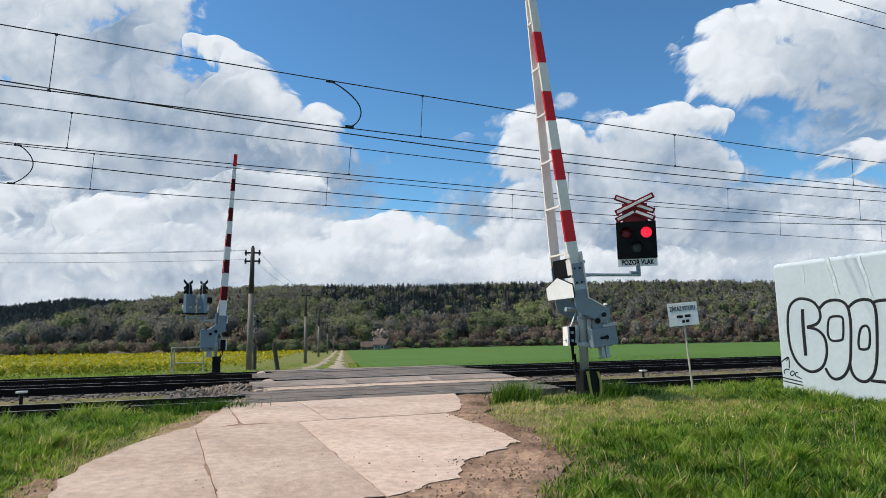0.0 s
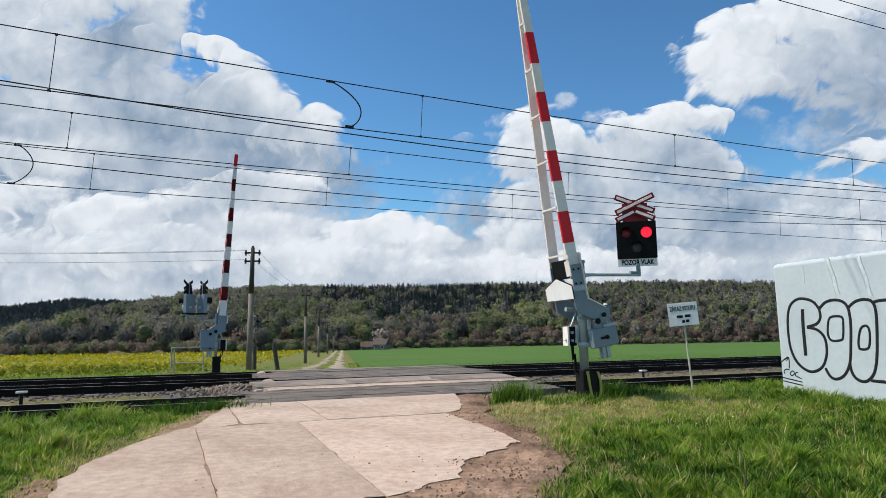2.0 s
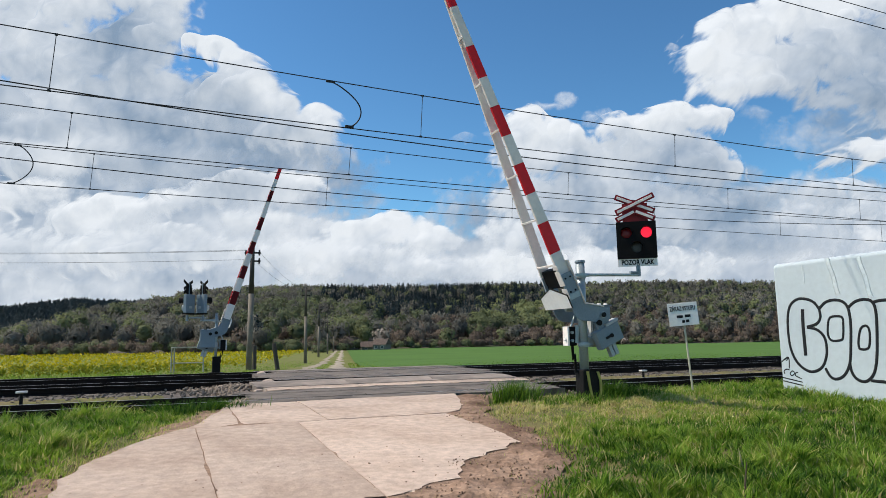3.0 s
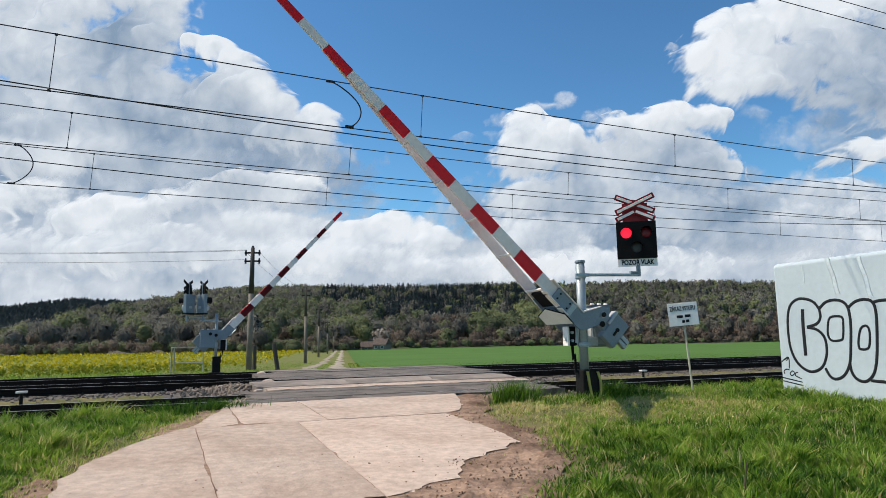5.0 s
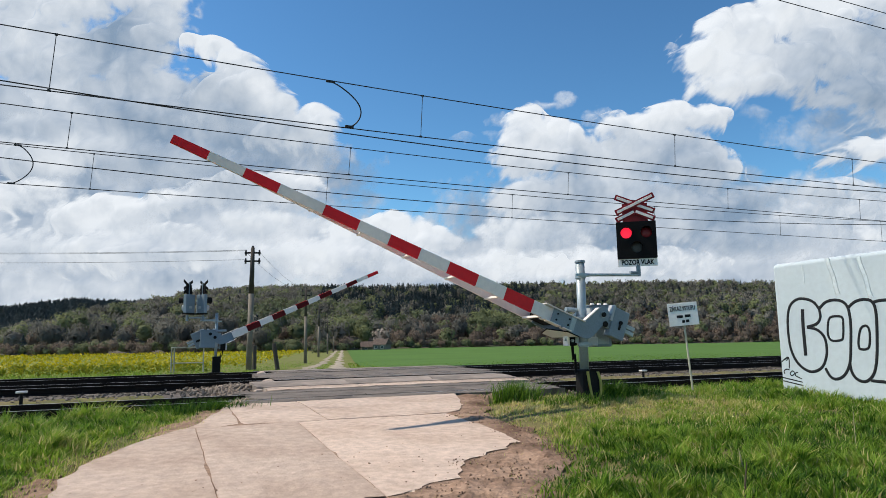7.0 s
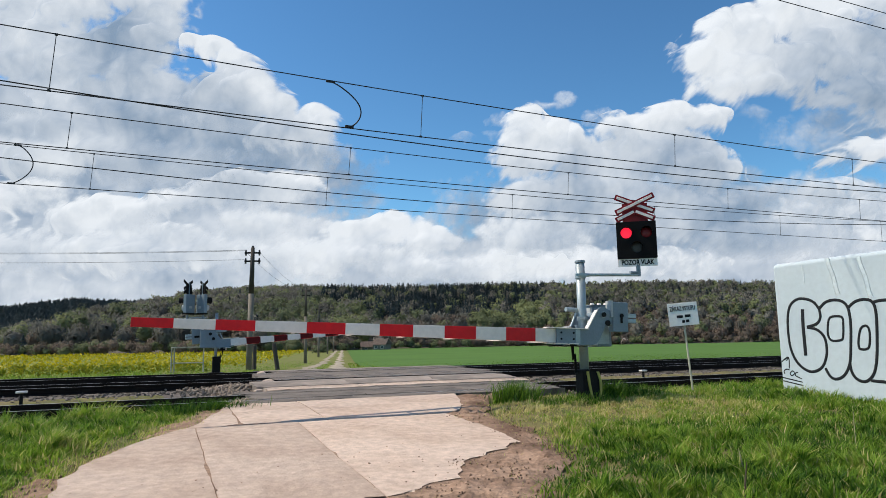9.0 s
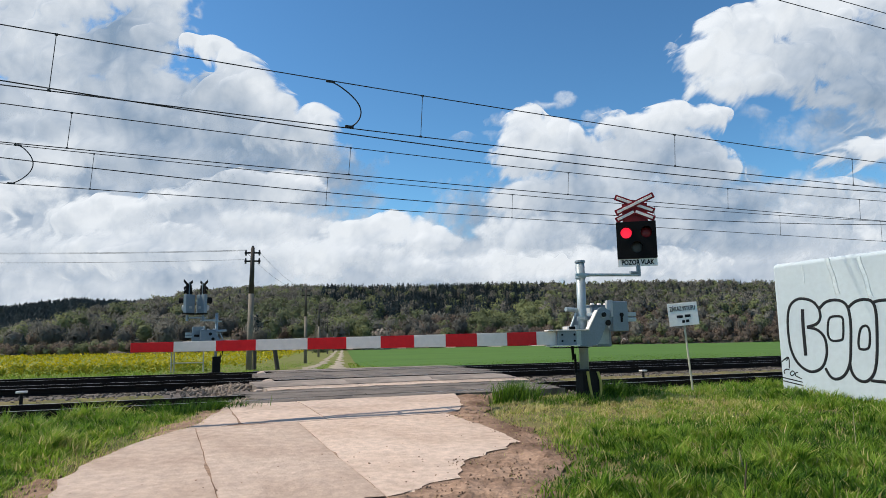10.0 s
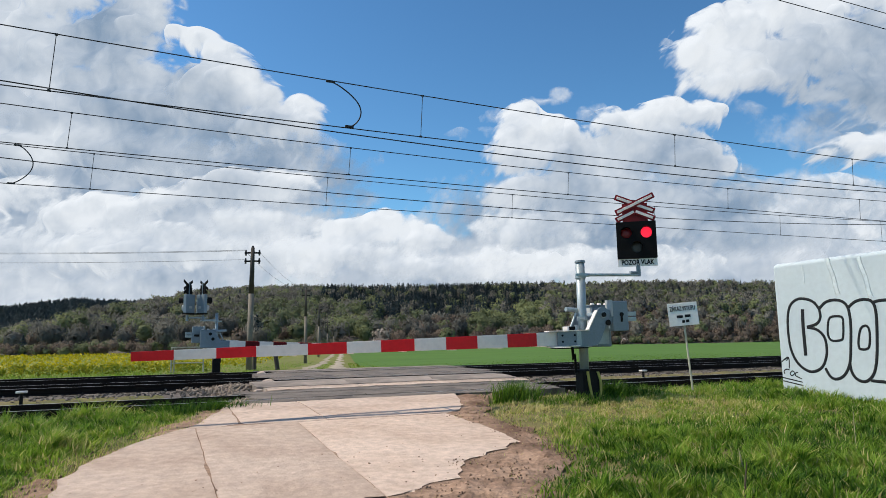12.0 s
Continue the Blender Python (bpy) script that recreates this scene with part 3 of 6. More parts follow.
        part("red_band" if red else "white_band", bm, M_RED if red else M_WHITE, arm, "red reflective band of the boom" if red else "white band of the boom")
    # second bar, set back and running into the first
    join = tip * 0.86

    def back_y(s):
        return 0.04 + spread * (1 - (s - 0.9) / (join - 0.9))
    bm = bmesh.new()
    rows = []
    for s in np.linspace(reach - 0.13, join, 8):
        y, hh = back_y(s), h(s) * 0.9
        rows.append([bm.verts.new((-s, y + a, r + b * hh / 2)) for a, b in ((-0.02, -1), (0.02, -1), (0.02, 1), (-0.02, 1))])
    for a, b in zip(rows, rows[1:]):
        for k in range(4):
            bm.faces.new((a[k], a[(k + 1) % 4], b[(k + 1) % 4], b[k]))
    bm.faces.new(rows[0][::-1])
    bm.faces.new(rows[-1])
    bmesh.ops.recalc_face_normals(bm, faces=bm.faces)
    part("rear_bar", bm, M_WHITE, arm, "plain white rear bar of the boom")
    for i in range(0, len(edges) - 1, 2):
        s0, s1 = min(edges[i], join - 0.02), edges[i + 1]
        if s0 - s1 < 0.1:
            continue
        bm = bmesh.new()
        q = [bm.verts.new((-s, back_y(s) + 0.023, r + k * h(s) * 0.449)) for s, k in ((s0, -1), (s0, 1), (s1, 1), (s1, -1))]
        f = bm.faces.new(q)
        bmesh.ops.solidify(bm, geom=[f], thickness=0.002)
        # backlit shade is painted in: darker red than the front bands
        part("rear_foil", bm, M_DARKRED, arm, "red foil on the rear bar, painted dark as if backlit")
    for s in np.arange(1.3, join - 0.3, 0.95):
        part("cross_strut", box(-s - 0.02, -s + 0.02, 0.0, back_y(s), r - h(s) / 2 - 0.012, r - h(s) / 2 + 0.03, 0.004), M_WHITE, arm)
    return arm


def barrier(u, p, z, turn, label, pivot, r, bands, base_h, tip_h, spread, slim=False):
    b = thing("level_crossing_barrier", rail_pose(u, p, z, turn), label, "barrier", "barriers at the crossing")
    # plinth
    bm = bmesh.new()
    if slim:
        add_box(bm, -0.14, 0.14, -0.14, 0.14, -0.25, 0.78, 0.03)
    else:
        add_box(bm, -0.09, 0.08, -0.13, 0.16, -0.25, 0.62, 0.03)
    part("plinth", bm, M_BLACK, b, "black tarred plinth")
    if not slim:
        n = part("plinth_cover", curve_mesh("plinth_cover", [[(0.05, -0.1), (0.2, -0.1), (0.29, 0.08), (0.31, 0.3), (0.25, 0.56), (0.05, 0.6)]], 0.24, M_BLACK), None, b)
        n.matrix_basis = UPRIGHT
        for line in (((0.0, 0.58), (0.04, 0.3), (0.12, -0.08)), ((0.24, 0.57), (0.295, 0.4), (0.3, 0.2), (0.26, 0.02))):
            st = curve_mesh("yellow_strip", [[(x_ - 0.026, z_) for x_, z_ in line] + [(x_ + 0.026, z_) for x_, z_ in line[::-1]]], 0.02, M_YELLOW)
            st.transform(pose(0, -0.142, 0) @ UPRIGHT)
            part("yellow_strip", st, None, b, "faded yellow hazard strip")
    pr, top = (0.05, 2.34) if slim else (0.09, 2.74)
    part("post", tube((0.03, 0, 0.55), (0.03, 0, top), pr, None, 20), M_GALV, b, "grey galvanised post", True)
    part("post_cap", tube((0.03, 0, top), (0.03, 0, top + 0.04), pr * 1.17, pr * 1.1, 20), M_GREY, b)
    if slim:
        part("foot_flange", box(-0.3, 0.3, -0.24, 0.24, -0.12, 0.2, 0.05), M_BLACK, b)
    for zz in (top - 0.27, 1.62, 1.1):
        part("clamp", tube((0.03, 0, zz - 0.05), (0.03, 0, zz + 0.05), pr * 1.2, None, 20), M_GALV, b)
        part("clamp_bolt", box(-0.16, 0.16, -0.13, -0.1, zz - 0.025, zz + 0.025, 0.006), M_GALV, b)
    px, py, pz = pivot
    dx0, dx1, dy0, dy1, dz0, dz1 = (0.06, 0.6, 0.06, 0.155, pz - 0.5, pz + 0.14) if slim else (0.34, 0.8, 0.1, 0.36, pz - 0.63, pz + 0.2)
    drv = part("drive_unit", box(dx0, dx1, dy0, dy1, dz0, dz1, 0.02), M_GREY, b, "grey painted drive housing")
    part("drive_lid", box(dx0 - 0.03, dx1 + 0.03, dy0 - 0.02, dy1 + 0.02, dz1, dz1 + 0.02, 0.006), M_GREY, drv)
    part("drive_door", box(dx0 + 0.04, dx1 - 0.08, dy0 - 0.02, dy0, dz0 + 0.05, dz1 - 0.05, 0.006), M_GALV, drv)
    # pale sheet on the -x face, sunlight painted onto the housing
    part("drive_side_panel", box(dx0 - 0.014, dx0, dy0 + 0.03, dy1 - 0.03, dz0 + 0.22, dz1 - 0.04, 0.004), M_PALE, drv, "pale side panel with painted sunlight")
    part("mounting_arm", box(-0.02, dx0 + 0.05, 0.0, 0.14, dz0 + 0.02, dz0 + 0.2, 0.015), M_PALE, drv)
    for x_ in (0.12, 0.5, 0.84):
        part("lid_cap", tube((dx0 + (dx1 - dx0) * x_, dy0 + 0.06, dz1 + 0.02), (dx0 + (dx1 - dx0) * x_, dy0 + 0.06, dz1 + 0.055), 0.05, 0.035, 10), M_WHITE, drv)
    lever = bmesh.new()
    add_tube(lever, (-0.35, 0.05, pz - 0.5), (-0.08, 0.05, pz + 0.05), 0.022, None, 8)
    add_tube(lever, (-0.32, 0.05, pz + 0.12), (0.05, 0.05, pz + 0.1), 0.045, None, 10)
    add_tube(lever, (-0.12, 0.02, pz - 0.55), (-0.1, 0.02, pz - 0.2), 0.05, None, 10)
    part("buffer", lever, M_GALV, b, "galvanised damper linkage")
    tb = part("terminal_box", box(-0.3, -0.12, 0.0, 0.14, pz - 0.6, pz - 0.22, 0.015), M_DARK, b, "black terminal box with a pale side plate")
    part("side_plate", box(-0.34, -0.3, -0.02, 0.16, pz - 0.6, pz - 0.22, 0.006), M_WHITE, tb)
    for z_ in (-0.34, -0.5):
        part("cable_gland", tube((-0.24, -0.04, pz + z_), (-0.24, 0.01, pz + z_), 0.03, None, 8), M_GALV, tb)
    part("conduit", curve_mesh("conduit", [[(-0.2, 0.05, pz - 0.6), (-0.19, 0.05, pz - 0.85), (-0.14, 0.06, 0.9), (-0.13, 0.06, 0.55)]], 0.032, M_DARK, False, False), None, b)
    arm = boom(b, bands, r, base_h, tip_h, spread, 0.82 if slim else 1.08)
    arm.location = pivot
    return b, arm


near_barrier, near_boom = barrier(7.82, 11.2, -0.13, 0.0, "level-crossing barrier with red and white boom on a galvanised post",
                                  (0.335, -0.2, 1.68), -0.437, BANDS, 0.262, 0.14, 0.64)
FAR_BANDS = tuple(s * 7.0 / 8.47 for s in BANDS)
far_barrier, far_boom = barrier(2.15, 26.2, -0.1, 180.0, "level-crossing barrier seen from behind across the tracks",
                                (0.25, -0.2, 1.6), -0.36, FAR_BANDS, 0.27, 0.13, 0.4, True)

# near signal
part("signal_bracket", tube((0, 0, 2.49), (1.5, 0.0, 2.53), 0.032, None, 10), M_GALV, near_barrier)
part("signal_stem", tube((1.5, 0, 2.5), (1.5, 0, 2.74), 0.045, None, 12), M_GREY, near_barrier)
part("bracket_plate", box(1.28, 1.5, -0.03, 0.03, 2.555, 2.6, 0.006), M_GREY, near_barrier)
near_head = signal_head(near_barrier, pose(1.49, 0.0, 3.27, 0, 0, -37))
cross_boards(near_head)
wp = part("word_plate", box(-0.4, 0.4, -0.03, 0.0, -0.56, -0.4, 0.004), M_SIGN, near_head, "white plate lettered POZOR VLAK")
tx = part("lettering", text_mesh("lettering", "POZOR VLAK", 0.142, M_INK, 0.76, 0.005), None, near_head)
tx.matrix_basis = pose(0, -0.034, -0.48) @ UPRIGHT
hk = part("caron_mark", text_mesh("caron_mark", "\u02c7", 0.16, M_INK, 0.8), None, near_head)
hk.matrix_basis = pose(0.005, -0.0335, -0.455) @ UPRIGHT
bm = bmesh.new()
bmesh.ops.create_uvsphere(bm, u_segments=20, v_segments=10, radius=0.122)
bmesh.ops.scale(bm, vec=(1, 0.16, 1), verts=bm.verts)
lamp_glow = part("lit_lamp", bm, M_LAMP, near_head, "lit red lamp of the warning signal", True)
lamp_glow.location = (0.205, -0.035, 0.15)

# far signals, two heads, turned away and aside
part("signal_bracket", tube((-0.05, 0, 2.1), (0.62, 0.0, 2.1), 0.035, None, 10), M_GALV, far_barrier)
for x, rz in ((0.52, -58), (1.06, 48)):
    part("signal_stem", tube((x, 0, 2.08), (x, 0, 2.3), 0.045, None, 12), M_GREY, far_barrier)
    hd = signal_head(far_barrier, pose(x, 0.0, 2.71, 0, 0, rz) @ Matrix.Diagonal((0.58, 0.8, 0.88, 1)), False)
    hd.data.materials[0] = M_GREY
    for x_ in (-0.2, 0.2):
        part("lamp_hood", tube((x_, -0.3, 0.15), (x_, -0.02, 0.15), 0.14, 0.12, 14), M_DARK, hd)
    # lower hood made pale to paint in the light on it
    part("lamp_hood", tube((0, -0.26, -0.16), (0, -0.02, -0.16), 0.13, 0.12, 14), M_PALE, hd)
    part("foot_plate", box(-0.42, 0.42, -0.04, 0.2, -0.45, -0.385, 0.01), M_BLACK, hd)
    part("door_seam", box(-0.34, 0.34, 0.16, 0.172, -0.33, 0.33, 0.008), M_GREY, hd)
    part("name_plate", box(-0.12, 0.14, 0.172, 0.18, -0.2, -0.1, 0.003), M_PALE, hd)
    back = part("cross_back", box(-0.03, 0.03, 0.05, 0.08, 0.36, 0.9, 0.004), M_GREY, hd)
    cross_boards(hd, M_BLACK, M_BLACK)
part("signal_bracket", tube((0.4, 0, 2.2), (1.0, 0.0, 2.2), 0.035, None, 10), M_GALV, far_barrier)


# ---- relay house with graffiti ----
def relay_house():
    h = thing("relay_house", rail_pose(12.72, 10.72, -0.12), "pale painted concrete relay house sprayed with black graffiti", "relay house")
    bm = box(0, 2.4, -4.2, 0.07, -0.15, 2.8, 0.0)
    top = [e for e in bm.edges if all(v.co.z > 2 for v in e.verts)]
    ver = [e for e in bm.edges if abs(e.verts[0].co.z - e.verts[1].co.z) > 1]
    bmesh.ops.bevel(bm, geom=top + ver, offset=0.1, segments=8, affect="EDGES", profile=0.5)
    part("shell", bm, M_BOX, h, "pale blue-grey painted concrete shell")
    return h


house = relay_house()

def stroke(parent, pts, w, name="spray_line", n=40, close=False):
    """A sprayed line on the wall that faces -x: pts are (y, z), rounded into a curve."""
    P = [Vector((0, y, z)) for y, z in pts]
    out = []
    m = len(P)
    rng = range(m if close else m - 1)
    for i in rng:
        p0, p1, p2, p3 = (P[(i + k) % m] if close else P[min(max(i + k, 0), m - 1)] for k in (-1, 0, 1, 2))
        for s in range(8):
            t = s / 8
            out.append(0.5 * ((2 * p1) + (p2 - p0) * t + (2 * p0 - 5 * p1 + 4 * p2 - p3) * t * t + (3 * p1 - p0 - 3 * p2 + p3) * t ** 3))
    if not close:
        out.append(P[-1])
    me = curve_mesh(name, [[(0, v.y, v.z) for v in out]], w, M_INK, close, False)
    me.transform(Matrix.Diagonal((0.12, 1, 1, 1)))
    ob = part(name, me, None, parent)
    ob.location.x = -0.003
    return ob


# bubble letters and a small tag on the pale wall
LW = 0.03
stroke(house, [(-1.01, 1.75), (-0.9, 1.89), (-0.73, 1.97), (-0.52, 1.98), (-0.34, 1.87), (-0.25, 1.65), (-0.22, 1.3), (-0.25, 0.93), (-0.37, 0.65), (-0.56, 0.49), (-0.75, 0.45), (-0.96, 0.55), (-1.08, 0.78), (-1.1, 1.01), (-1.05, 1.2), (-0.89, 1.33), (-0.69, 1.37)], LW)
stroke(house, [(-0.69, 1.38), (-0.92, 1.44), (-1.02, 1.57), (-1.01, 1.75)], LW)
stroke(house, [(-0.62, 1.76), (-0.6, 1.41), (-0.6, 1.09), (-0.6, 0.78)], LW * 1.3)
stroke(house, [(-1.01, 1.75), (-1.16, 1.87), (-1.35, 1.91), (-1.53, 1.87), (-1.64, 1.74), (-1.67, 1.45), (-1.63, 1.01), (-1.57, 0.64), (-1.44, 0.41), (-1.27, 0.32), (-1.13, 0.36), (-1.03, 0.53)], LW)
stroke(house, [(-1.23, 1.55), (-1.34, 1.58), (-1.5, 1.55), (-1.51, 1.38), (-1.48, 1.16), (-1.43, 1.1), (-1.24, 1.09), (-1.16, 1.2), (-1.18, 1.43)], LW * 0.8, close=True)
stroke(house, [(-1.66, 1.75), (-1.81, 1.85), (-2.0, 1.88), (-2.15, 1.82), (-2.2, 1.62), (-2.18, 1.22), (-2.12, 0.72), (-2.03, 0.44), (-1.87, 0.3), (-1.7, 0.33), (-1.6, 0.46), (-1.57, 0.64)], LW)
stroke(house, [(-1.81, 1.15), (-1.87, 1.32), (-1.97, 1.37), (-2.03, 1.3), (-2.03, 1.12), (-1.98, 0.94), (-1.82, 0.92), (-1.79, 1.01)], LW * 0.8, close=True)
stroke(house, [(-2.15, 1.81), (-2.3, 1.84), (-2.47, 1.83), (-2.64, 1.74), (-2.66, 1.32), (-2.57, 0.66), (-2.38, 0.33), (-2.17, 0.31), (-1.97, 0.32)], LW)
stroke(house, [(0.01, 0.64), (-0.17, 0.74), (-0.17, 0.5)], 0.012)
stroke(house, [(-0.06, 0.68), (-0.17, 0.74), (-0.11, 0.66)], 0.012)
stroke(house, [(-0.05, 0.38), (-0.03, 0.43), (-0.09, 0.48), (-0.17, 0.47)], 0.012)
stroke(house, [(-0.19, 0.41), (-0.25, 0.45), (-0.29, 0.4), (-0.23, 0.35), (-0.18, 0.38), (-0.2, 0.42)], 0.012)
stroke(house, [(-0.38, 0.42), (-0.32, 0.41), (-0.31, 0.36), (-0.35, 0.33), (-0.46, 0.29)], 0.012)
stroke(house, [(0.01, 0.3), (-0.47, 0.22)], 0.012)
stroke(house, [(0.01, 0.23), (-0.48, 0.15)], 0.012)

# wire shadows painted down the pale wall, and a chipped spot under the roof edge
M_STREAK = mat("rain_streak", (0.6, 0.67, 0.71), 0.8, 0, 0.1, 3, 12, 0.0)
for y0, y1, z0, z1, w in ((-1.3, -1.47, 2.78, 1.99, 0.03), (-1.96, -2.14, 2.74, 1.91, 0.028), (-0.71, -0.72, 2.69, 2.29, 0.012)):
    me = curve_mesh("rain_streak", [[(0, y0 + (y1 - y0) * t + 0.01 * math.sin(9 * t), z0 + (z1 - z0) * t) for t in np.linspace(0, 1, 9)]], w * 1.6, M_STREAK, False, False)
    me.transform(Matrix.Diagonal((0.02, 1, 1, 1)))
    part("rain_streak", me, None, house).location.x = -0.002

# ---- prohibition sign on a leaning stake ----
sg = thing("warning_sign", rail_pose(10.75, 11.35, -0.12, -36), "white board with black hand lettering on a thin wooden stake", "sign")
stake = part("stake", tube((0.0, 0.03, -0.2), (-0.12, 0.03, 1.75), 0.022, 0.02, 8), mat("pale_stake", (0.56, 0.53, 0.42), 0.8, 0, 0.15, 3, 20, 0.2), sg)
board = part("board", box(-0.31, 0.31, -0.012, 0.0, -0.25, 0.25, 0.004), M_SIGN, sg, "white painted board")
board.matrix_basis = pose(-0.12, 0, 1.71, 0, -4.0, 0)
for body, zz, sz, sq in (("ZÁKAZ VSTUPU", 0.12, 0.135, 0.55),):
    o = part("lettering", text_mesh("lettering", body, sz, M_INK, sq, 0.003), None, board)
    o.matrix_basis = pose(0, -0.015, zz) @ UPRIGHT
for x0, x1, z in ((-0.14, -0.01, -0.05), (0.03, 0.15, -0.045), (-0.04, 0.02, -0.16), (0.04, 0.11, -0.155)):
    part("text_bar", box(x0, x1, -0.0165, -0.013, z - 0.03, z + 0.03, 0.0), M_INK, board)

# ---- overhead lines ----
def sagging(pts):
    (a, za), (b, zb), (c, zc) = pts
    k = np.polyfit([a, b, c], [za, zb, zc], 2)
    return lambda u: float(np.polyval(k, u))


def wire_mesh(name, u0, u1, zf, p=0.0, r=0.0125, n=60, p1=None):
    pts = [(u, p + ((p1 if p1 is not None else p) - p) * (u - u0) / (u1 - u0), zf(u)) for u in np.linspace(u0, u1, n)]
    return curve_mesh(name, [pts], r, M_WIRE, False, False)


def overhead(p, mess, cont, droppers, jumper=None):
    o = thing("overhead_line", rail_pose(0, p, 0), "dark overhead contact line with droppers above the track", "overhead line", "contact lines")
    zm, zc = sagging(mess), sagging(cont)
    part("messenger_wire", wire_mesh("messenger_wire", -9, 48, zm), None, o)
    part("contact_wire", wire_mesh("contact_wire", -9, 48, zc), None, o)
    for u in droppers:
        part("dropper", tube((u, 0, zm(u)), (u - 0.06, 0, zc(u - 0.06)), 0.008, None, 6), M_WIRE, o)
        part("clamp", box(u - 0.03, u + 0.03, -0.015, 0.015, zm(u) - 0.03, zm(u) + 0.015, 0.004), M_WIRE, o)
        part("clamp", box(u - 0.09, u - 0.03, -0.015, 0.015, zc(u) - 0.015, zc(u) + 0.03, 0.004), M_WIRE, o)
    if jumper:
        part("jumper_cable", curve_mesh("jumper_cable", [[(u, 0, z) for u, z in jumper]], 0.016, M_WIRE, False, False), None, o)
        for u, z in (jumper[0], jumper[-1]):
            part("jumper_clamp", box(u - 0.12, u + 0.08, -0.025, 0.025, z - 0.025, z + 0.025, 0.006), M_WIRE, o)
    return o


def arc_points(a, b, bulge, n=18):
    """From a to b with a round belly towards +u."""
    a, b = Vector(a), Vector(b)
    return [tuple(a.lerp(b, t) + Vector((bulge * math.sin(math.pi * t) ** 0.75, 0))) for t in (i / n for i in range(n + 1))]


overhead(14.4, ((-2.96, 7.23), (6.29, 6.98), (22.6, 6.91)), ((-2.9, 6.03), (6.3, 5.95), (22.4, 6.01)), (-2.01, 5.75, 13.56, 21.11, 29.0), arc_points((3.5, 7.02), (3.95, 6.0), 0.45))
overhead(18.7, ((-3.84, 7.05), (8.13, 6.79), (29.07, 6.9)), ((-3.64, 6.07), (8.12, 5.99), (28.9, 6.01)), (-2.15, 5.15, 12.81, 20.07, 27.61, 35.0))
overhead(23.0, ((-4.47, 7.17), (9.98, 6.93), (35.5, 7.12)), ((-4.4, 5.97), (9.97, 5.95), (35.4, 6.04)), (-1.96, 5.49, 13.03, 20.22, 27.98, 35.5), arc_points((-4.0, 7.17), (-4.1, 5.98), 0.46))
for p, pts in ((14.9, ((-2.98, 6.29), (6.49, 5.93), (23.2, 6.04))), (20.8, ((-4.03, 6.2), (9.02, 5.85), (32.2, 6.38)))):
    o = thing("feeder_cable", rail_pose(0, p, 0), "dark feeder cable strung along the tracks", "cable")
    part("cable", wire_mesh("cable", -9, 48, sagging(pts), r=0.014), None, o)
for z in (10.1, 10.62):
    o = thing("feeder_cable", rail_pose(0, 12.0, z), "thin dark line high beside the tracks", "cable")
    part("cable", wire_mesh("cable", 5, 48, lambda u: 0.0006 * (u - 25) ** 2, r=0.011), None, o)


# ---- utility poles beyond the tracks ----
def utility_pole(x, y, h, lean):
    gz = road_z(to_up(x, y)[1])
    o = thing("utility_pole", pose(x, y, gz, 0, lean, 0), "weathered utility pole with small crossarms and insulators", "utility pole", "poles along the farm track")
    top = h - gz
    # tone split painted in: paler before the hill, darker against the sky
    part("lower_shaft", tube((0, 0, -0.5), (0, 0, top * 0.62), 0.155, 0.14, 12), M_POLE_PALE, o, "weathered lower shaft, painted pale as against the dark hill", True)
    part("upper_shaft", tube((0, 0, top * 0.62), (0, 0, top), 0.14, 0.1, 12), M_WOOD, o, "upper shaft painted dark as against the bright sky", True)
    for z in (top - 0.28, top - 0.72):
        arm = part("crossarm", box(-0.42, 0.42, -0.05, 0.05, z - 0.04, z + 0.04, 0.008), M_BLACK, o)
        for x_ in (-0.36, 0.36):
            part("insulator", tube((x_, 0, z + 0.04), (x_, 0, z + 0.16), 0.05, 0.035, 10), M_CERAMIC, arm)
            part("insulator", tube((x_, 0, z - 0.14), (x_, 0, z - 0.04), 0.05, 0.05, 10), M_CERAMIC, arm)
    part("pole_cap", tube((0, 0, top), (0, 0, top + 0.1), 0.07, 0.05, 10), M_CERAMIC, o)
    return Vector((x, y, h))


tops = [utility_pole(-10.15, 35.0, 6.2, 0.6), utility_pole(-12.8, 62.0, 6.3, 0), utility_pole(-17.4, 93.0, 6.15, 0.4), utility_pole(-21.7, 125.0, 5.4, -0.3), utility_pole(-26.4, 160.0, 5.2, 0.5)]


def span(a, b, sag, r, name="telephone_wire"):
    a, b = Vector(a), Vector(b)
    pts = [tuple(a.lerp(b, t) - Vector((0, 0, 4 * sag * t * (1 - t)))) for t in np.linspace(0, 1, 20)]
    return pts


lines = thing("telephone_line", pose(0, 0, 0), "thin dark wires strung between the utility poles", "cable")
for a, b in zip(tops, tops[1:]):
    for dx in (-0.36, 0.36):
        part("wire", curve_mesh("wire", [span(a + Vector((dx, 0, -0.15)), b + Vector((dx, 0, -0.15)), 0.5, 0)], 0.006, M_WIRE, False, False), None, lines)
for z0, z1 in ((6.08, 6.26), (5.57, 5.72), (6.04, 6.2)):
    part("wire", curve_mesh("wire", [span((-10.5, 35, z0), (-40, 34.6, z1 + 0.43), 0.25, 0)], 0.008, M_WIRE, False, False), None, lines)

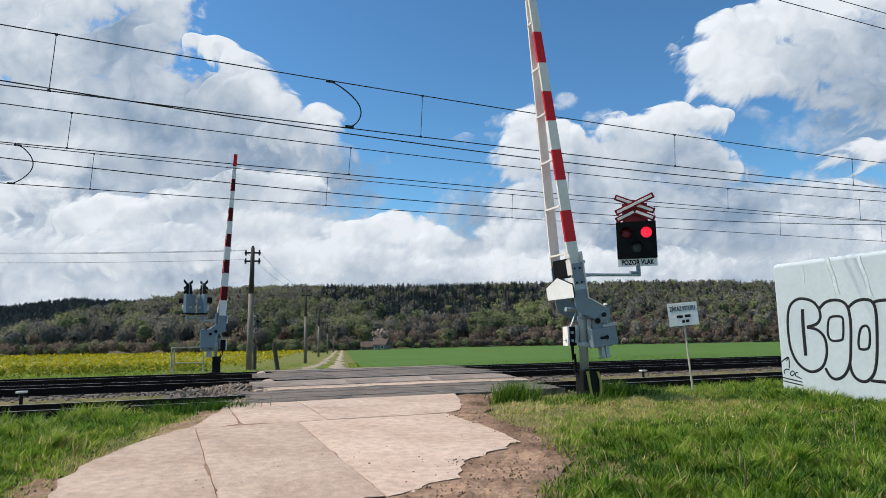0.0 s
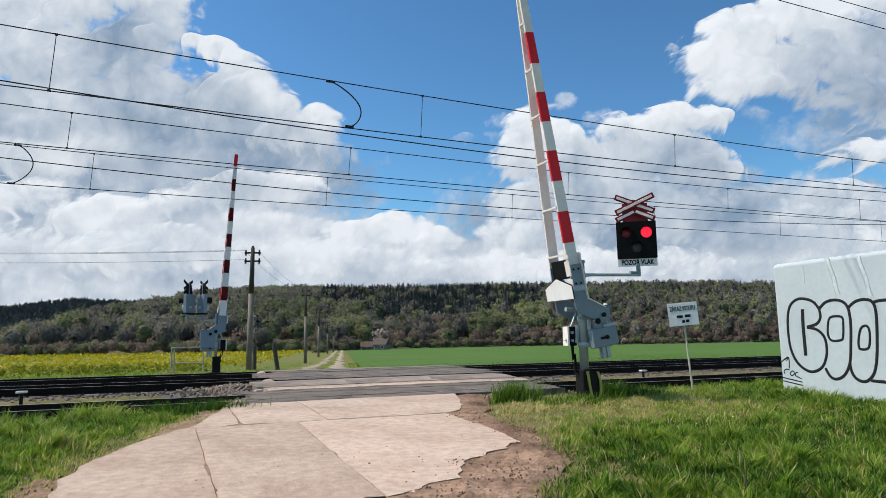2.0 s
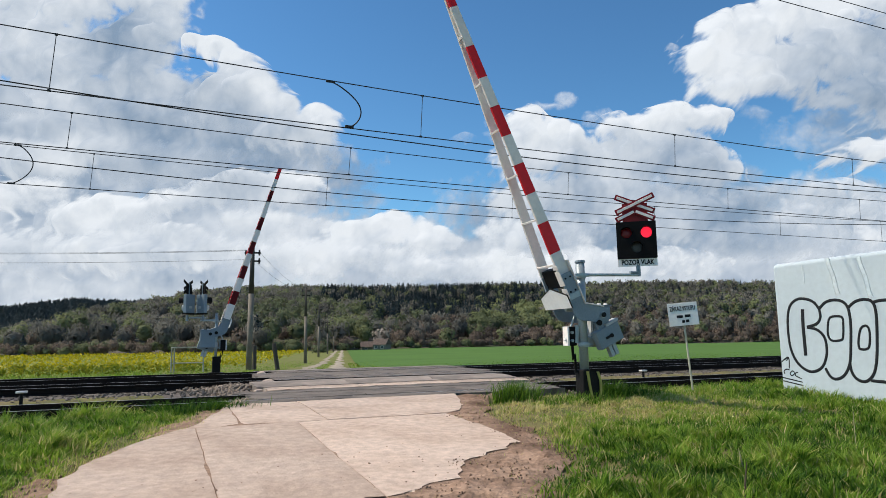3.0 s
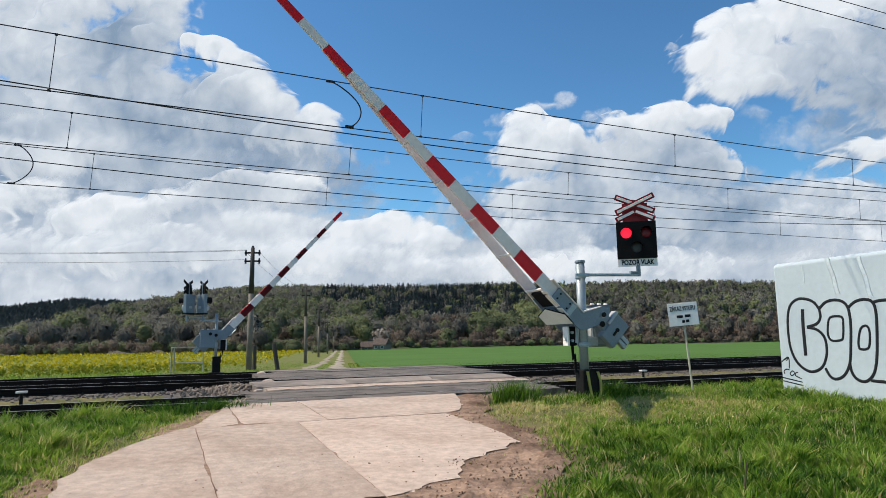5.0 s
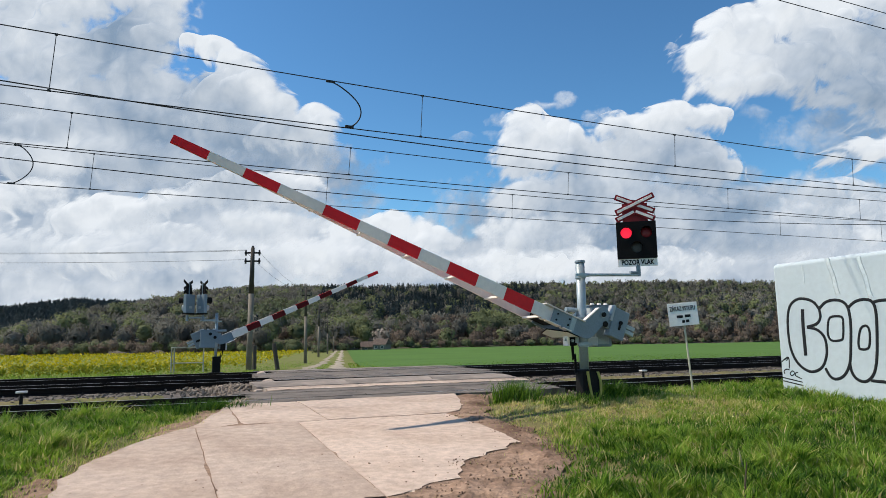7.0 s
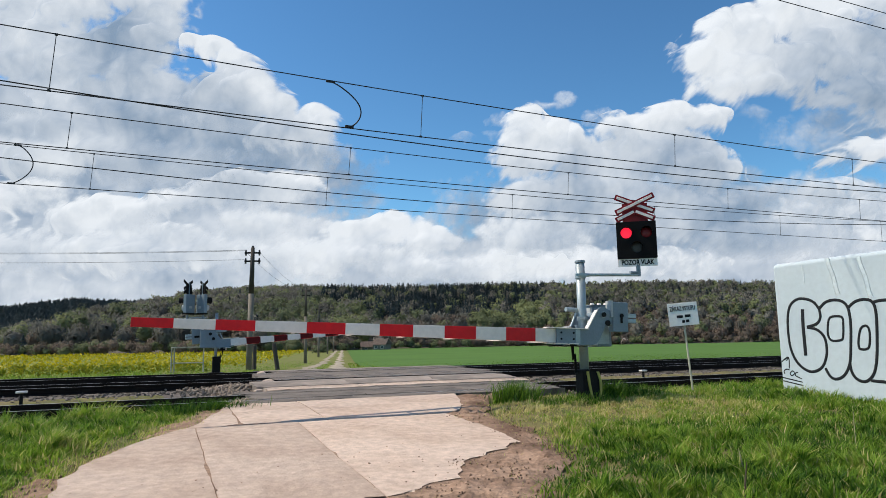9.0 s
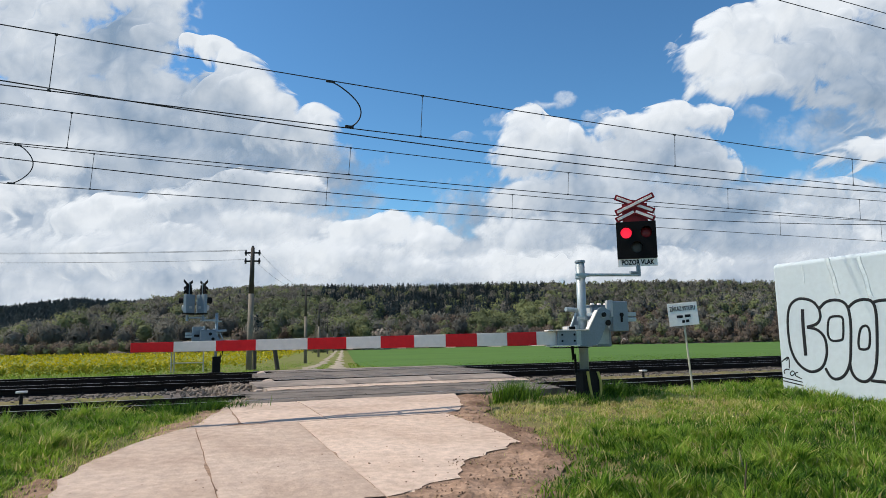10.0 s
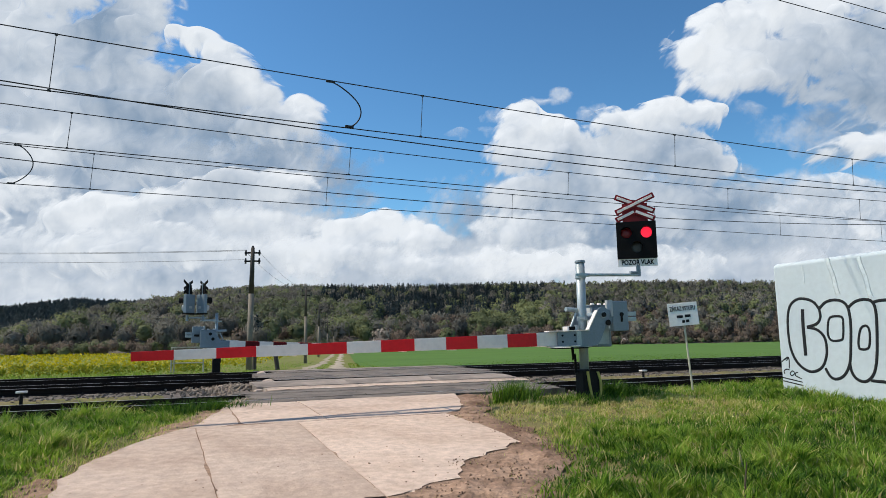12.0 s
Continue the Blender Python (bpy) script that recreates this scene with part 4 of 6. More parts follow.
# stub and leaning stake beside the first pole
for x, y, lean, h in ((-9.58, 34.0, 0, 1.25), (-7.9, 32.0, -9, 1.3)):
    o = thing("wooden_stake", pose(x, y, road_z(to_up(x, y)[1]), 0, lean, 0), "short dark weathered wooden post by the verge", "post")
    part("shaft", tube((0, 0, -0.3), (0, 0, h), 0.11, 0.1, 9), M_WOOD, o)
    part("head", tube((0, 0, h), (0, 0, h + 0.02), 0.1, 0.08, 9), M_WOOD, o)

# pale handrail beside the far track
M_PIPE = mat("pale_pipe_paint", (0.42, 0.42, 0.34), 0.6, 0, 0.15, 3, 20, 0.1)
hr = thing("handrail", rail_pose(0.66, 28.3, -0.2, 8), "pale painted pipe handrail beside the far track", "handrail")
for x in (0.0, 0.1, 1.2):
    part("upright", tube((x, 0, -0.3), (x, 0, 1.22 if x != 0.1 else 1.2), 0.028, None, 10), M_PIPE, hr)
part("top_rail", tube((-0.02, 0, 1.22), (1.22, 0, 1.22), 0.028, None, 10), M_PIPE, hr)
part("middle_rail", tube((0.0, 0, 0.62), (1.2, 0, 0.62), 0.024, None, 10), M_PIPE, hr)

# marker pegs between the tracks
for u, z in ((-2.5, 0.17), (13.77, 0.12)):
    o = thing("marker_peg", rail_pose(u, 16.6, z), "black marker peg with a white cap between the tracks", "peg", "marker pegs")
    part("stem", tube((0, 0, -0.34), (0, 0, -0.03), 0.035, None, 8), M_BLACK, o)
    part("cap", box(-0.1, 0.1, -0.08, 0.08, -0.03, 0.015, 0.012), M_WHITE, o)

# stones and broken concrete at the crossing's ends
for u, p, s, lf in ((2.25, 16.0, 0.12, 0.0), (2.75, 17.8, 0.14, 0.1), (3.2, 22.2, 0.15, 0.14), (1.45, 12.9, 0.13, 0.0)):
    bm = bmesh.new()
    bmesh.ops.create_icosphere(bm, subdivisions=2, radius=s)
    for v in bm.verts:
        v.co *= 1 + 0.35 * noise.noise(v.co * 5 + Vector((u, p, 0)))
        v.co.z *= 0.45
    o = part("concrete_lump", bm, M_CONCRETE)
    o.matrix_basis = rail_pose(u, p, lf + 0.02)
    tagged(o, "pale lump of broken concrete at the crossing edge", "stone", "broken concrete")


M_RUBBLE = mat("crushed_stone", (0.36, 0.29, 0.235), 0.9, 0, 0.3, 5, 25, 0.4)


def rubble_region(rs):
    k = rs.rand()
    return (rs.normal(1.65, 0.45), rs.uniform(13.1, 17.9)) if k < 0.75 else (rs.normal(9.6, 0.4), rs.uniform(13.2, 17.4))


tagged(stones("rubble", 1300, rubble_region, 0.03, 0.09, lambda u, p: bed_z(0, p) + 0.03 + 0.08 * math.exp(-((u - 2.0) / 0.5) ** 2), M_RUBBLE, 8), "pale crushed stone at the ends of the crossing", "rubble", kind="stuff")
tagged(stones("road_pebbles", 420, lambda rs: (rs.uniform(-1.8, 4.6), rs.uniform(5.3, 5.3 + 4 * rs.rand())), 0.008, 0.028, lambda u, p: road_z(p) - 0.01, M_SOIL, 9), "small pebbles and crumbs scattered on the road", "pebbles", kind="stuff")

# ---- wooded hill ----
HEAD_DEG = (-60, -34, -29.6, -16.7, -8.9, -4.1, 5.6, 15, 26.4, 34, 60)
HILL_FOOT = (185, 185, 172, 168, 200, 225, 262, 262, 275, 285, 300)
RIDGE_DEG = (-60, -33.7, -29.1, -24.8, -21.5, -17.2, -13.6, -8.9, 0, 8, 15, 20, 26.4, 34, 60)
RIDGE_Z = (23, 26, 31, 29.2, 31.7, 34, 35, 35, 33.5, 34.5, 34.5, 34.5, 32, 30, 29)


def hill_z(x, y):
    d = math.degrees(math.atan2(x, y))
    foot = float(np.interp(d, HEAD_DEG, HILL_FOOT))
    top = float(np.interp(d, RIDGE_DEG, RIDGE_Z))
    f = (y - foot) / (480 - foot)
    if f <= 0:
        return -1.0, f
    s = min(f, 1.0)
    z = top * (0.75 * s + 0.25 * s * s * (3 - 2 * s))
    z += 2.5 * noise.noise((x * 0.012, y * 0.012, 0)) * min(1, f * 3) * (1 if f < 0.8 else 0.5)
    if f > 1:
        z -= (y - 480) * 0.12
    return z - 1.0 * (1 - s), f


M_HILL = mat("leaf_litter_slope", (0.12, 0.105, 0.085), 0.95, 0, 0.25, 0.02, 0.4, 0.3, 1.0, other=(0.05, 0.055, 0.03))
xs = np.linspace(-620, 620, 90)
ys = np.linspace(150, 640, 50)
verts = [(x, y, hill_z(x, y)[0] - (0.5 if hill_z(x, y)[1] <= 0 else 0)) for y in ys for x in xs]
i = (np.arange(49)[:, None] * 90 + np.arange(89)[None, :]).ravel()
hill = part("hillside", arrays("hillside", verts, np.stack([i, i + 1, i + 91, i + 90], 1), M_HILL, smooth=True))
tagged(hill, "long low hillside under the woods", "hill", kind="structure")

# woods' colours greyed and lightened, spruces blued, to paint in distance haze
M_CONIFER = leafy("hazed_spruce_needles", (0.02, 0.031, 0.037), (0.066, 0.086, 0.09), 0.2, 0.75, 0.04)
M_BARE = leafy("bare_twigs", (0.105, 0.106, 0.094), (0.205, 0.2, 0.172), 0.35, 0.85, 0.04)
M_FRESH = leafy("fresh_spring_leaves", (0.095, 0.115, 0.068), (0.22, 0.25, 0.115), 0.35, 0.75, 0.04)
M_SHRUB = leafy("reddish_brown_scrub", (0.115, 0.094, 0.078), (0.21, 0.168, 0.136), 0.35, 0.85, 0.04)
M_BLOSSOM = leafy("white_blossom", (0.3, 0.265, 0.235), (0.75, 0.7, 0.66), 0.4)
M_TRUNK = mat("bark", (0.1, 0.085, 0.07), 0.9, 0, 0.25, 1.0, 8, 0.4)


class Flakes:
    """Gathers many small leaves or twigs for one mesh, with the roundness of the crown they lie on."""

    def __init__(self):
        self.c, self.a, self.b, self.t, self.n = [], [], [], [], []

    def add(self, c, a, b, t, out=None):
        if out is None:
            out = np.cross(a, b)
            out /= np.linalg.norm(out, axis=1)[:, None] + 1e-9
        self.c.append(c), self.a.append(a), self.b.append(b), self.t.append(t), self.n.append(out)

    def mesh(self, name, material):
        c, a, b, t, n = (np.concatenate(q) for q in (self.c, self.a, self.b, self.t, self.n))
        v = np.stack([c - a - b * 0.5, c + b, c + a - b * 0.4], 1).reshape(-1, 3)
        f = np.arange(len(v)).reshape(-1, 3)
        # each flake's front turns outwards
        turned = (np.cross(v[f[:, 1]] - v[f[:, 0]], v[f[:, 2]] - v[f[:, 0]]) * n).sum(1) < 0
        f[turned] = f[turned][:, ::-1]
        me = arrays(name, v, f, material, np.repeat(t, 3))
        me.attributes.new("custom_normal", "FLOAT_VECTOR", "POINT").data.foreach_set("vector", np.repeat(n, 3, axis=0).astype(np.float32).ravel())
        return me


rs = np.random.RandomState(11)
woods = {k: Flakes() for k in ("conifer", "bare", "fresh", "shrub")}


def unit(n):
    v = rs.normal(size=(n, 3))
    return v / np.linalg.norm(v, axis=1)[:, None]


def crown(kind, x, y, z, h, w, n, tone):
    fl = woods[kind]
    if kind == "conifer":
        k = rs.rand(n) ** 0.7
        r = w * 0.55 * (1.02 - k) * (0.75 + 0.35 * rs.rand(n))
        a = rs.rand(n) * 6.283
        c = np.stack([x + r * np.cos(a), y + r * np.sin(a), z + h * (0.12 + 0.88 * k)], 1)
        s = (0.35 + 0.75 * (1 - k))[:, None] * w * 0.16
        da = np.stack([np.cos(a), np.sin(a), -0.45 + 0 * a], 1) * s * 1.5
        db = np.stack([-np.sin(a), np.cos(a), 0.1 * rs.normal(size=n)], 1) * s
        out_ = np.stack([np.cos(a), np.sin(a), 0.35 + 0.4 * rs.rand(n)], 1)
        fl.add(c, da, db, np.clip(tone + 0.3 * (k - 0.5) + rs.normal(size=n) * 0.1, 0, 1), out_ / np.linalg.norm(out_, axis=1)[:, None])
        return
    # leaf clumps on an uneven rounded crown; the leaves lie along its surface, finer on the nearer trees
    near_ = min(2.6, max(0.8, (330 / max(y, 100)) ** 1.6)) if kind != "own" else 1.0
    n = int(n * near_)
    m = max(5, n // 12)
    d = unit(m)
    d[:, 2] = d[:, 2] * 0.75 + 0.3
    mid = np.array([x, y, z + h * 0.55])
    centres = mid + d * np.array([w * 0.32, w * 0.32, h * 0.3]) * (0.6 + 0.5 * rs.rand(m))[:, None]
    which = rs.randint(0, m, n)
    out_ = unit(n)
    c = centres[which] + out_ * (w * 0.2)
    face = (c - mid) / w + out_ * 0.45 + unit(n) * 0.25
    face /= np.linalg.norm(face, axis=1)[:, None]
    s = w * (0.05 + 0.055 * rs.rand(n))[:, None] / near_ ** 0.5
    da = np.cross(face, unit(n))
    da /= np.linalg.norm(da, axis=1)[:, None] + 1e-6
    db = np.cross(face, da)
    if kind in ("bare", "shrub"):
        da[:, 2] += 0.7
        da, db = da * s * 1.2, db * s * 0.6
    else:
        da, db = da * s, db * s
    round_ = (c - mid) / np.array([w, w, h]) * 2.2 + out_ * 0.35
    round_ += np.array([-0.15, -0.3, 0.35])
    fl.add(c, da, db, np.clip(tone + 0.16 * (rs.rand(m)[which] - 0.5) + 0.05 * rs.normal(size=n), 0, 1), round_ / np.linalg.norm(round_, axis=1)[:, None])
    # the dense heart of the crown
    q = max(8, n // 8)
    e = unit(q)
    ax = np.cross(e, unit(q))
    ax /= np.linalg.norm(ax, axis=1)[:, None] + 1e-6
    fl.add(mid + e * np.array([w * 0.25, w * 0.25, h * 0.26]), ax * w * 0.17, np.cross(e, ax) * w * 0.17, np.full(q, np.clip(tone - 0.05, 0, 1)), e * 0.8 + np.array([0, -0.1, 0.4]))


trunks_v, trunks_f = [], []


def trunk(x, y, z, h, r):
    k = len(trunks_v)
    lean = rs.normal(size=2) * 0.04 * h
    for zz, rr, l in ((z - 0.5, r, 0), (z + h, r * 0.4, 1)):
        for a in (0, 2.1, 4.2):
            trunks_v.append((x + rr * math.cos(a) + lean[0] * l, y + rr * math.sin(a) + lean[1] * l, zz))
    for j in range(3):
        trunks_f.append((k + j, k + (j + 1) % 3, k + 3 + (j + 1) % 3, k + 3 + j))


count = 0
while count < 8600:
    d = rs.uniform(-36.5, 36.5)
    foot = float(np.interp(d, HEAD_DEG, HILL_FOOT))
    f = rs.rand() ** 0.8 * 1.06
    y = foot + f * (480 - foot)
    x = y * math.tan(radians(d))
    if rs.rand() > y / 470:
        continue
    z, f = hill_z(x, y)
    px = d * 22.0                      # heading, in steps of the wood's patches
    wob = noise.noise((x * 0.012, y * 0.012, 7.0)) * 60
    q = px + wob
    g = f + noise.noise((x * 0.015, y * 0.015, 3.0)) * 0.2
    roll_ = rs.rand()
    if q < -470 and g > 0.05 + max(0, q + 740) / 200 * 0.6:
        kind = "conifer"
    elif -230 < q < 190 and g > (0.27 if -150 < q < 150 else 0.42):
        kind = "conifer" if roll_ < 0.86 else ("fresh" if roll_ < 0.92 else "bare")
    elif -350 < q < -130 and g < 0.42:
        kind = "fresh" if roll_ < 0.6 else ("bare" if roll_ < 0.85 else "shrub")
    elif 60 < q < 200 and 0.12 < g < 0.45:
        kind = "fresh" if roll_ < 0.85 else "shrub"
    elif q > -110 and g < 0.3:
        kind = "shrub" if roll_ < 0.75 else ("bare" if roll_ < 0.9 else "fresh")
    elif q > 150:
        kind = "bare" if roll_ < 0.35 else ("shrub" if roll_ < 0.65 else ("fresh" if roll_ < 0.85 else "conifer"))
    else:
        kind = "bare" if roll_ < 0.5 else ("fresh" if roll_ < 0.82 else ("shrub" if roll_ < 0.93 else "conifer"))
    tone = 0.45 + 0.8 * noise.noise((x * 0.02, y * 0.02, 1.0)) + rs.normal() * 0.2
    # left-hand spruces are paled further, as painted haze
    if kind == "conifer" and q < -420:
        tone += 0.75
    if kind == "fresh" and 60 < q < 230:
        tone += 0.3
    if kind == "conifer":
        h, w, n = (rs.uniform(5, 7.5) if q < -420 else rs.uniform(6.5, 10.5)), rs.uniform(3.6, 5.4), 90
    elif kind == "shrub":
        h, w, n = rs.uniform(4, 7), rs.uniform(4.5, 7.5), 110
    else:
        h, w, n = rs.uniform(7, 10.5), rs.uniform(5.5, 8.5), 130
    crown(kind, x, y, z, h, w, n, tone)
    if f < 0.25 and rs.rand() < 0.5:
        trunk(x, y, z, h * 0.6, 0.12)
    count += 1
# low scrub and hedge along the foot of the hill
for _ in range(420):
    d = rs.uniform(-36, 36)
    y = float(np.interp(d, HEAD_DEG, HILL_FOOT)) + rs.uniform(-5, 6)
    x = y * math.tan(radians(d))
    crown("fresh" if rs.rand() < 0.45 else "shrub", x, y, -0.8, rs.uniform(1.5, 4), rs.uniform(2.5, 5), 90, 0.3 + 0.3 * rs.rand())
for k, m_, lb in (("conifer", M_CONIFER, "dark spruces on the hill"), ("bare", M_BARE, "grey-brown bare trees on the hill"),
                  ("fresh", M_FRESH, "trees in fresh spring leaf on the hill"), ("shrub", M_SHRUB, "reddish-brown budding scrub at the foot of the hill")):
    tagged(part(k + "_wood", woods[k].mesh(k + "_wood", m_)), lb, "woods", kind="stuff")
tagged(part("tree_trunks", arrays("tree_trunks", trunks_v, trunks_f, M_TRUNK)), "thin trunks of the far woods", "woods", kind="stuff")


def far_tree(x, y, h, w, n, material, label, tone=0.5, name="tree", low=False):
    z = -0.95
    o = thing(name, pose(x, y, z), label, "tree" if not low else "bush")
    fl = Flakes()
    woods["own"] = fl
    crown("own", 0, 0, -h * 0.3 if low else 0, h, w, n, tone)
    part("crown", fl.mesh("crown", material), None, o)
    part("trunk", tube((0, 0, -0.3), (0.1, 0, h * 0.6), 0.03 * h, 0.015 * h, 7), M_TRUNK, o)


far_tree(-18.6, 203, 7.0, 7, 160, M_BLOSSOM, "small fruit tree in white blossom beside the farmhouse", 0.0)
far_tree(-27.5, 150, 3.2, 4.2, 400, M_FRESH, "dark green round bush beside the farm track", 0.15, "bush", True)
far_tree(-111, 186, 2.2, 2.8, 80, M_BLOSSOM, "small white blossoming bush at the edge of the field", 0.6, "bush", True)
far_tree(70, 262, 4, 5, 100, M_BLOSSOM, "pale blossoming bush below the hill", 0.2, "bush", True)
far_tree(92, 300, 6, 6, 100, M_BLOSSOM, "pale blossoming tree among the scrub", 0.2)
far_tree(33, 262, 3, 4, 90, M_BLOSSOM, "pale blossoming bush below the hill", 0.1, "bush", True)


# farmhouses where the track ends
def farmhouse(x, y, rz, w, d, h, roof):
    o = thing("farmhouse", pose(x, y, -1.0, 0, 0, rz), "small far farmhouse with a red-brown tiled roof", "house", "farmhouses at the end of the track")
    part("wall", box(-w / 2, w / 2, -d / 2, d / 2, 0, h, 0.02), M_PLASTER, o)
    bm = bmesh.new()
    v = [bm.verts.new(c) for c in ((-w / 2 - .3, -d / 2 - .4, h), (w / 2 + .3, -d / 2 - .4, h), (w / 2 + .3, d / 2 + .4, h), (-w / 2 - .3, d / 2 + .4, h), (-w / 2 - .3, 0, h + roof), (w / 2 + .3, 0, h + roof))]
    for q in ((0, 1, 5, 4), (2, 3, 4, 5), (0, 4, 3), (1, 2, 5), (3, 2, 1, 0)):
        bm.faces.new([v[k] for k in q])
    r = part("roof", bm, M_ROOF, o, "red-brown tiled gable roof")
    part("chimney", box(w * 0.2, w * 0.2 + 0.5, -0.25, 0.25, h + roof * 0.5, h + roof + 0.6, 0.02), M_ROOF, r)
    for x_ in (-w * 0.25, w * 0.25):
        wn = part("window", box(x_ - 0.45, x_ + 0.45, -d / 2 - 0.04, -d / 2 + 0.05, h * 0.35, h * 0.8, 0.02), M_WHITE, o)
        part("pane", box(x_ - 0.36, x_ + 0.36, -d / 2 - 0.05, -d / 2 - 0.041, h * 0.4, h * 0.76), M_LENSW, wn)


farmhouse(-22.6, 205, 12, 5.5, 4, 1.2, 1.6)
farmhouse(-18.6, 200, -20, 4, 4, 1.8, 1.8)
farmhouse(-29.5, 206, 80, 4, 5, 2.2, 2.0)


# ---- grass ----
M_GRASS = leafy("meadow_grass", (0.03, 0.09, 0.008), (0.58, 0.5, 0.22), 0.45, 0.5)
gt = M_GRASS.node_tree
gmix = next(n for n in gt.nodes if n.bl_idname == "ShaderNodeMix")
gramp = gt.nodes.new("ShaderNodeValToRGB")
gramp.color_ramp.elements[0].color, gramp.color_ramp.elements[1].color = (0.03, 0.085, 0.01, 1), (0.62, 0.52, 0.25, 1)
for pos_, col_ in ((0.38, (0.18, 0.32, 0.03, 1)), (0.65, (0.3, 0.37, 0.06, 1))):
    gramp.color_ramp.elements.new(pos_).color = col_
gt.links.new(gmix.inputs["Factor"].links[0].from_socket, gramp.inputs["Fac"])
for ln in list(gmix.outputs["Result"].links):
    gt.links.new(gramp.outputs["Color"], ln.to_socket)


def blades(name, uv, height, width, tint, zf, seed):
    """Bent, tapering blades: three stacked pieces each, rooted at the given places."""
    r_ = np.random.RandomState(seed)
    n = len(uv)
    u, p = uv[:, 0], uv[:, 1]
    x, y = u * CA - p * SA, u * SA + p * CA
    z = np.array([zf(a, b) for a, b in uv]) - 0.02
    a = np.array([noise.noise((q * 2.1, w * 2.1, 30.0)) for q, w in uv]) * 7.0 + r_.normal(size=n) * 1.1
    lean = (0.2 + 1.0 * r_.rand(n) ** 1.3) * height
    dx, dy = np.cos(a) * lean, np.sin(a) * lean
    b = a + 1.57 + r_.normal(size=n) * 0.5
    wx, wy = np.cos(b) * width * 0.5, np.sin(b) * width * 0.5
    V = np.zeros((n, 5, 3))
    for k, (t, wk) in enumerate(((0, 1.0), (0.55, 0.8))):
        cx, cy, cz = x + dx * t * t, y + dy * t * t, z + height * t
        V[:, 2 * k] = np.stack([cx - wx * wk, cy - wy * wk, cz], 1)
        V[:, 2 * k + 1] = np.stack([cx + wx * wk, cy + wy * wk, cz], 1)
    V[:, 4] = np.stack([x + dx, y + dy, z + height * 0.96], 1)
    base = np.arange(n)[:, None] * 5
    F = np.concatenate([base + np.array([0, 1, 3]), base + np.array([0, 3, 2]), base + np.array([2, 3, 4])])
    return part(name, arrays(name, V.reshape(-1, 3), F, M_GRASS, np.repeat(tint, 5)))


def turf(n, u0, u1, p0, p1, seed, keep):
    r_ = np.random.RandomState(seed)
    out = []
    while len(out) < n:
        u, p = r_.uniform(u0, u1), r_.uniform(p0, p1)
        x, y, _ = at(u, p)
        if y < 3.0 or abs(x) > y * 0.78 + 1.5:
            continue
        if r_.rand() > min(1.0, (8.5 / y) ** 1.3) or not keep(u, p, r_):
            continue
        out.append((u, p))
    return np.array(out)


def soil_l(p):
    return float(np.interp(p, *SOIL_L))


def soil_r(p):
    return float(np.interp(p, *SOIL_R))


def patch(u, p, s=0.6, o=0.0):
    return noise.noise((u * s, p * s, o))


def keep_right(u, p, r_):
    e = u - soil_r(p)
    if e < 0.05 or (u > 12.7 and p < 10.8 and p > 6.4):
        return r_.rand() < (0.1 * max(0, 1 + e / 0.5) ** 2 if u < 12 else 0)
    k = min(1, e / 0.9) * (0.6 + 0.8 * patch(u, p, 1.2) + 0.5 * patch(u, p, 4.0, 3.0))
    dry = min(1, max(0, (p - 8.3) / 1.5)) * min(1, max(0, (11.0 - u) / 4))
    return r_.rand() < k * (1 - 0.35 * dry)


def dress(uv, seed, tall=1.0, dryness=1.0):
    r_ = np.random.RandomState(seed)
    n = len(uv)
    pt = np.array([patch(u, p, 0.7, 2.0) for u, p in uv])
    mid_ = np.array([patch(u, p, 2.2, 9.0) for u, p in uv])
    fine_ = np.array([patch(u, p, 5.5, 5.0) for u, p in uv])
    dry = np.clip((uv[:, 1] - 7.6) / 1.6, 0, 1) * np.clip((11.5 - uv[:, 0]) / 3.5, 0, 1) * (uv[:, 0] > 4)
    dry = np.clip(dry + 0.6 * pt * dry, 0, 1)
    tuft_ = np.array([patch(u, p, 9.0, 15.0) for u, p in uv])
    h = (0.045 + 0.085 * r_.rand(n) ** 1.5 + 0.2 * np.clip(fine_ + mid_ * 0.8 + 0.5 * tuft_, 0, 1)) * (1 + 0.5 * pt) * (1 - 0.5 * dry) * tall
    tint = 0.32 - 0.1 * np.clip((7.4 - uv[:, 1]) / 2, 0, 1) * (uv[:, 0] > 3) + 0.25 * pt + 0.5 * dry * dryness + 0.42 * mid_ - 0.38 * fine_ + 0.2 * tuft_ + 0.1 * r_.normal(size=n)
    tint = np.where(r_.rand(n) < 0.06 + 0.2 * dry, 0.8 + 0.2 * r_.rand(n), tint)
    return np.clip(h, 0.03, 0.5), np.clip(tint, 0, 1)


uv = turf(135000, 2.6, 22, 3.0, 13.0, 21, keep_right)
h, t = dress(uv, 22)
tagged(blades("grass_right_verge", uv, h, 0.011 + 0.011 * np.random.RandomState(1).rand(len(uv)), t, land_z, 23), "thick fresh green grass with dry straw in it", "grass", kind="stuff").name = "grass"


def keep_left(u, p, r_):
    e = soil_l(p) - u - 0.05 + 0.5 * patch(u, p, 1.5)
    if e < 0:
        return r_.rand() < 0.003
    return r_.rand() < min(1, 0.25 + e / 0.7)


uv = turf(60000, -12, 1.3, 6.5, 13.5, 31, keep_left)
h, t = dress(uv, 32, 1.05)
edge = np.clip(1 - (np.array([soil_l(p) for p in uv[:, 1]]) - uv[:, 0]) / 0.8, 0, 1)
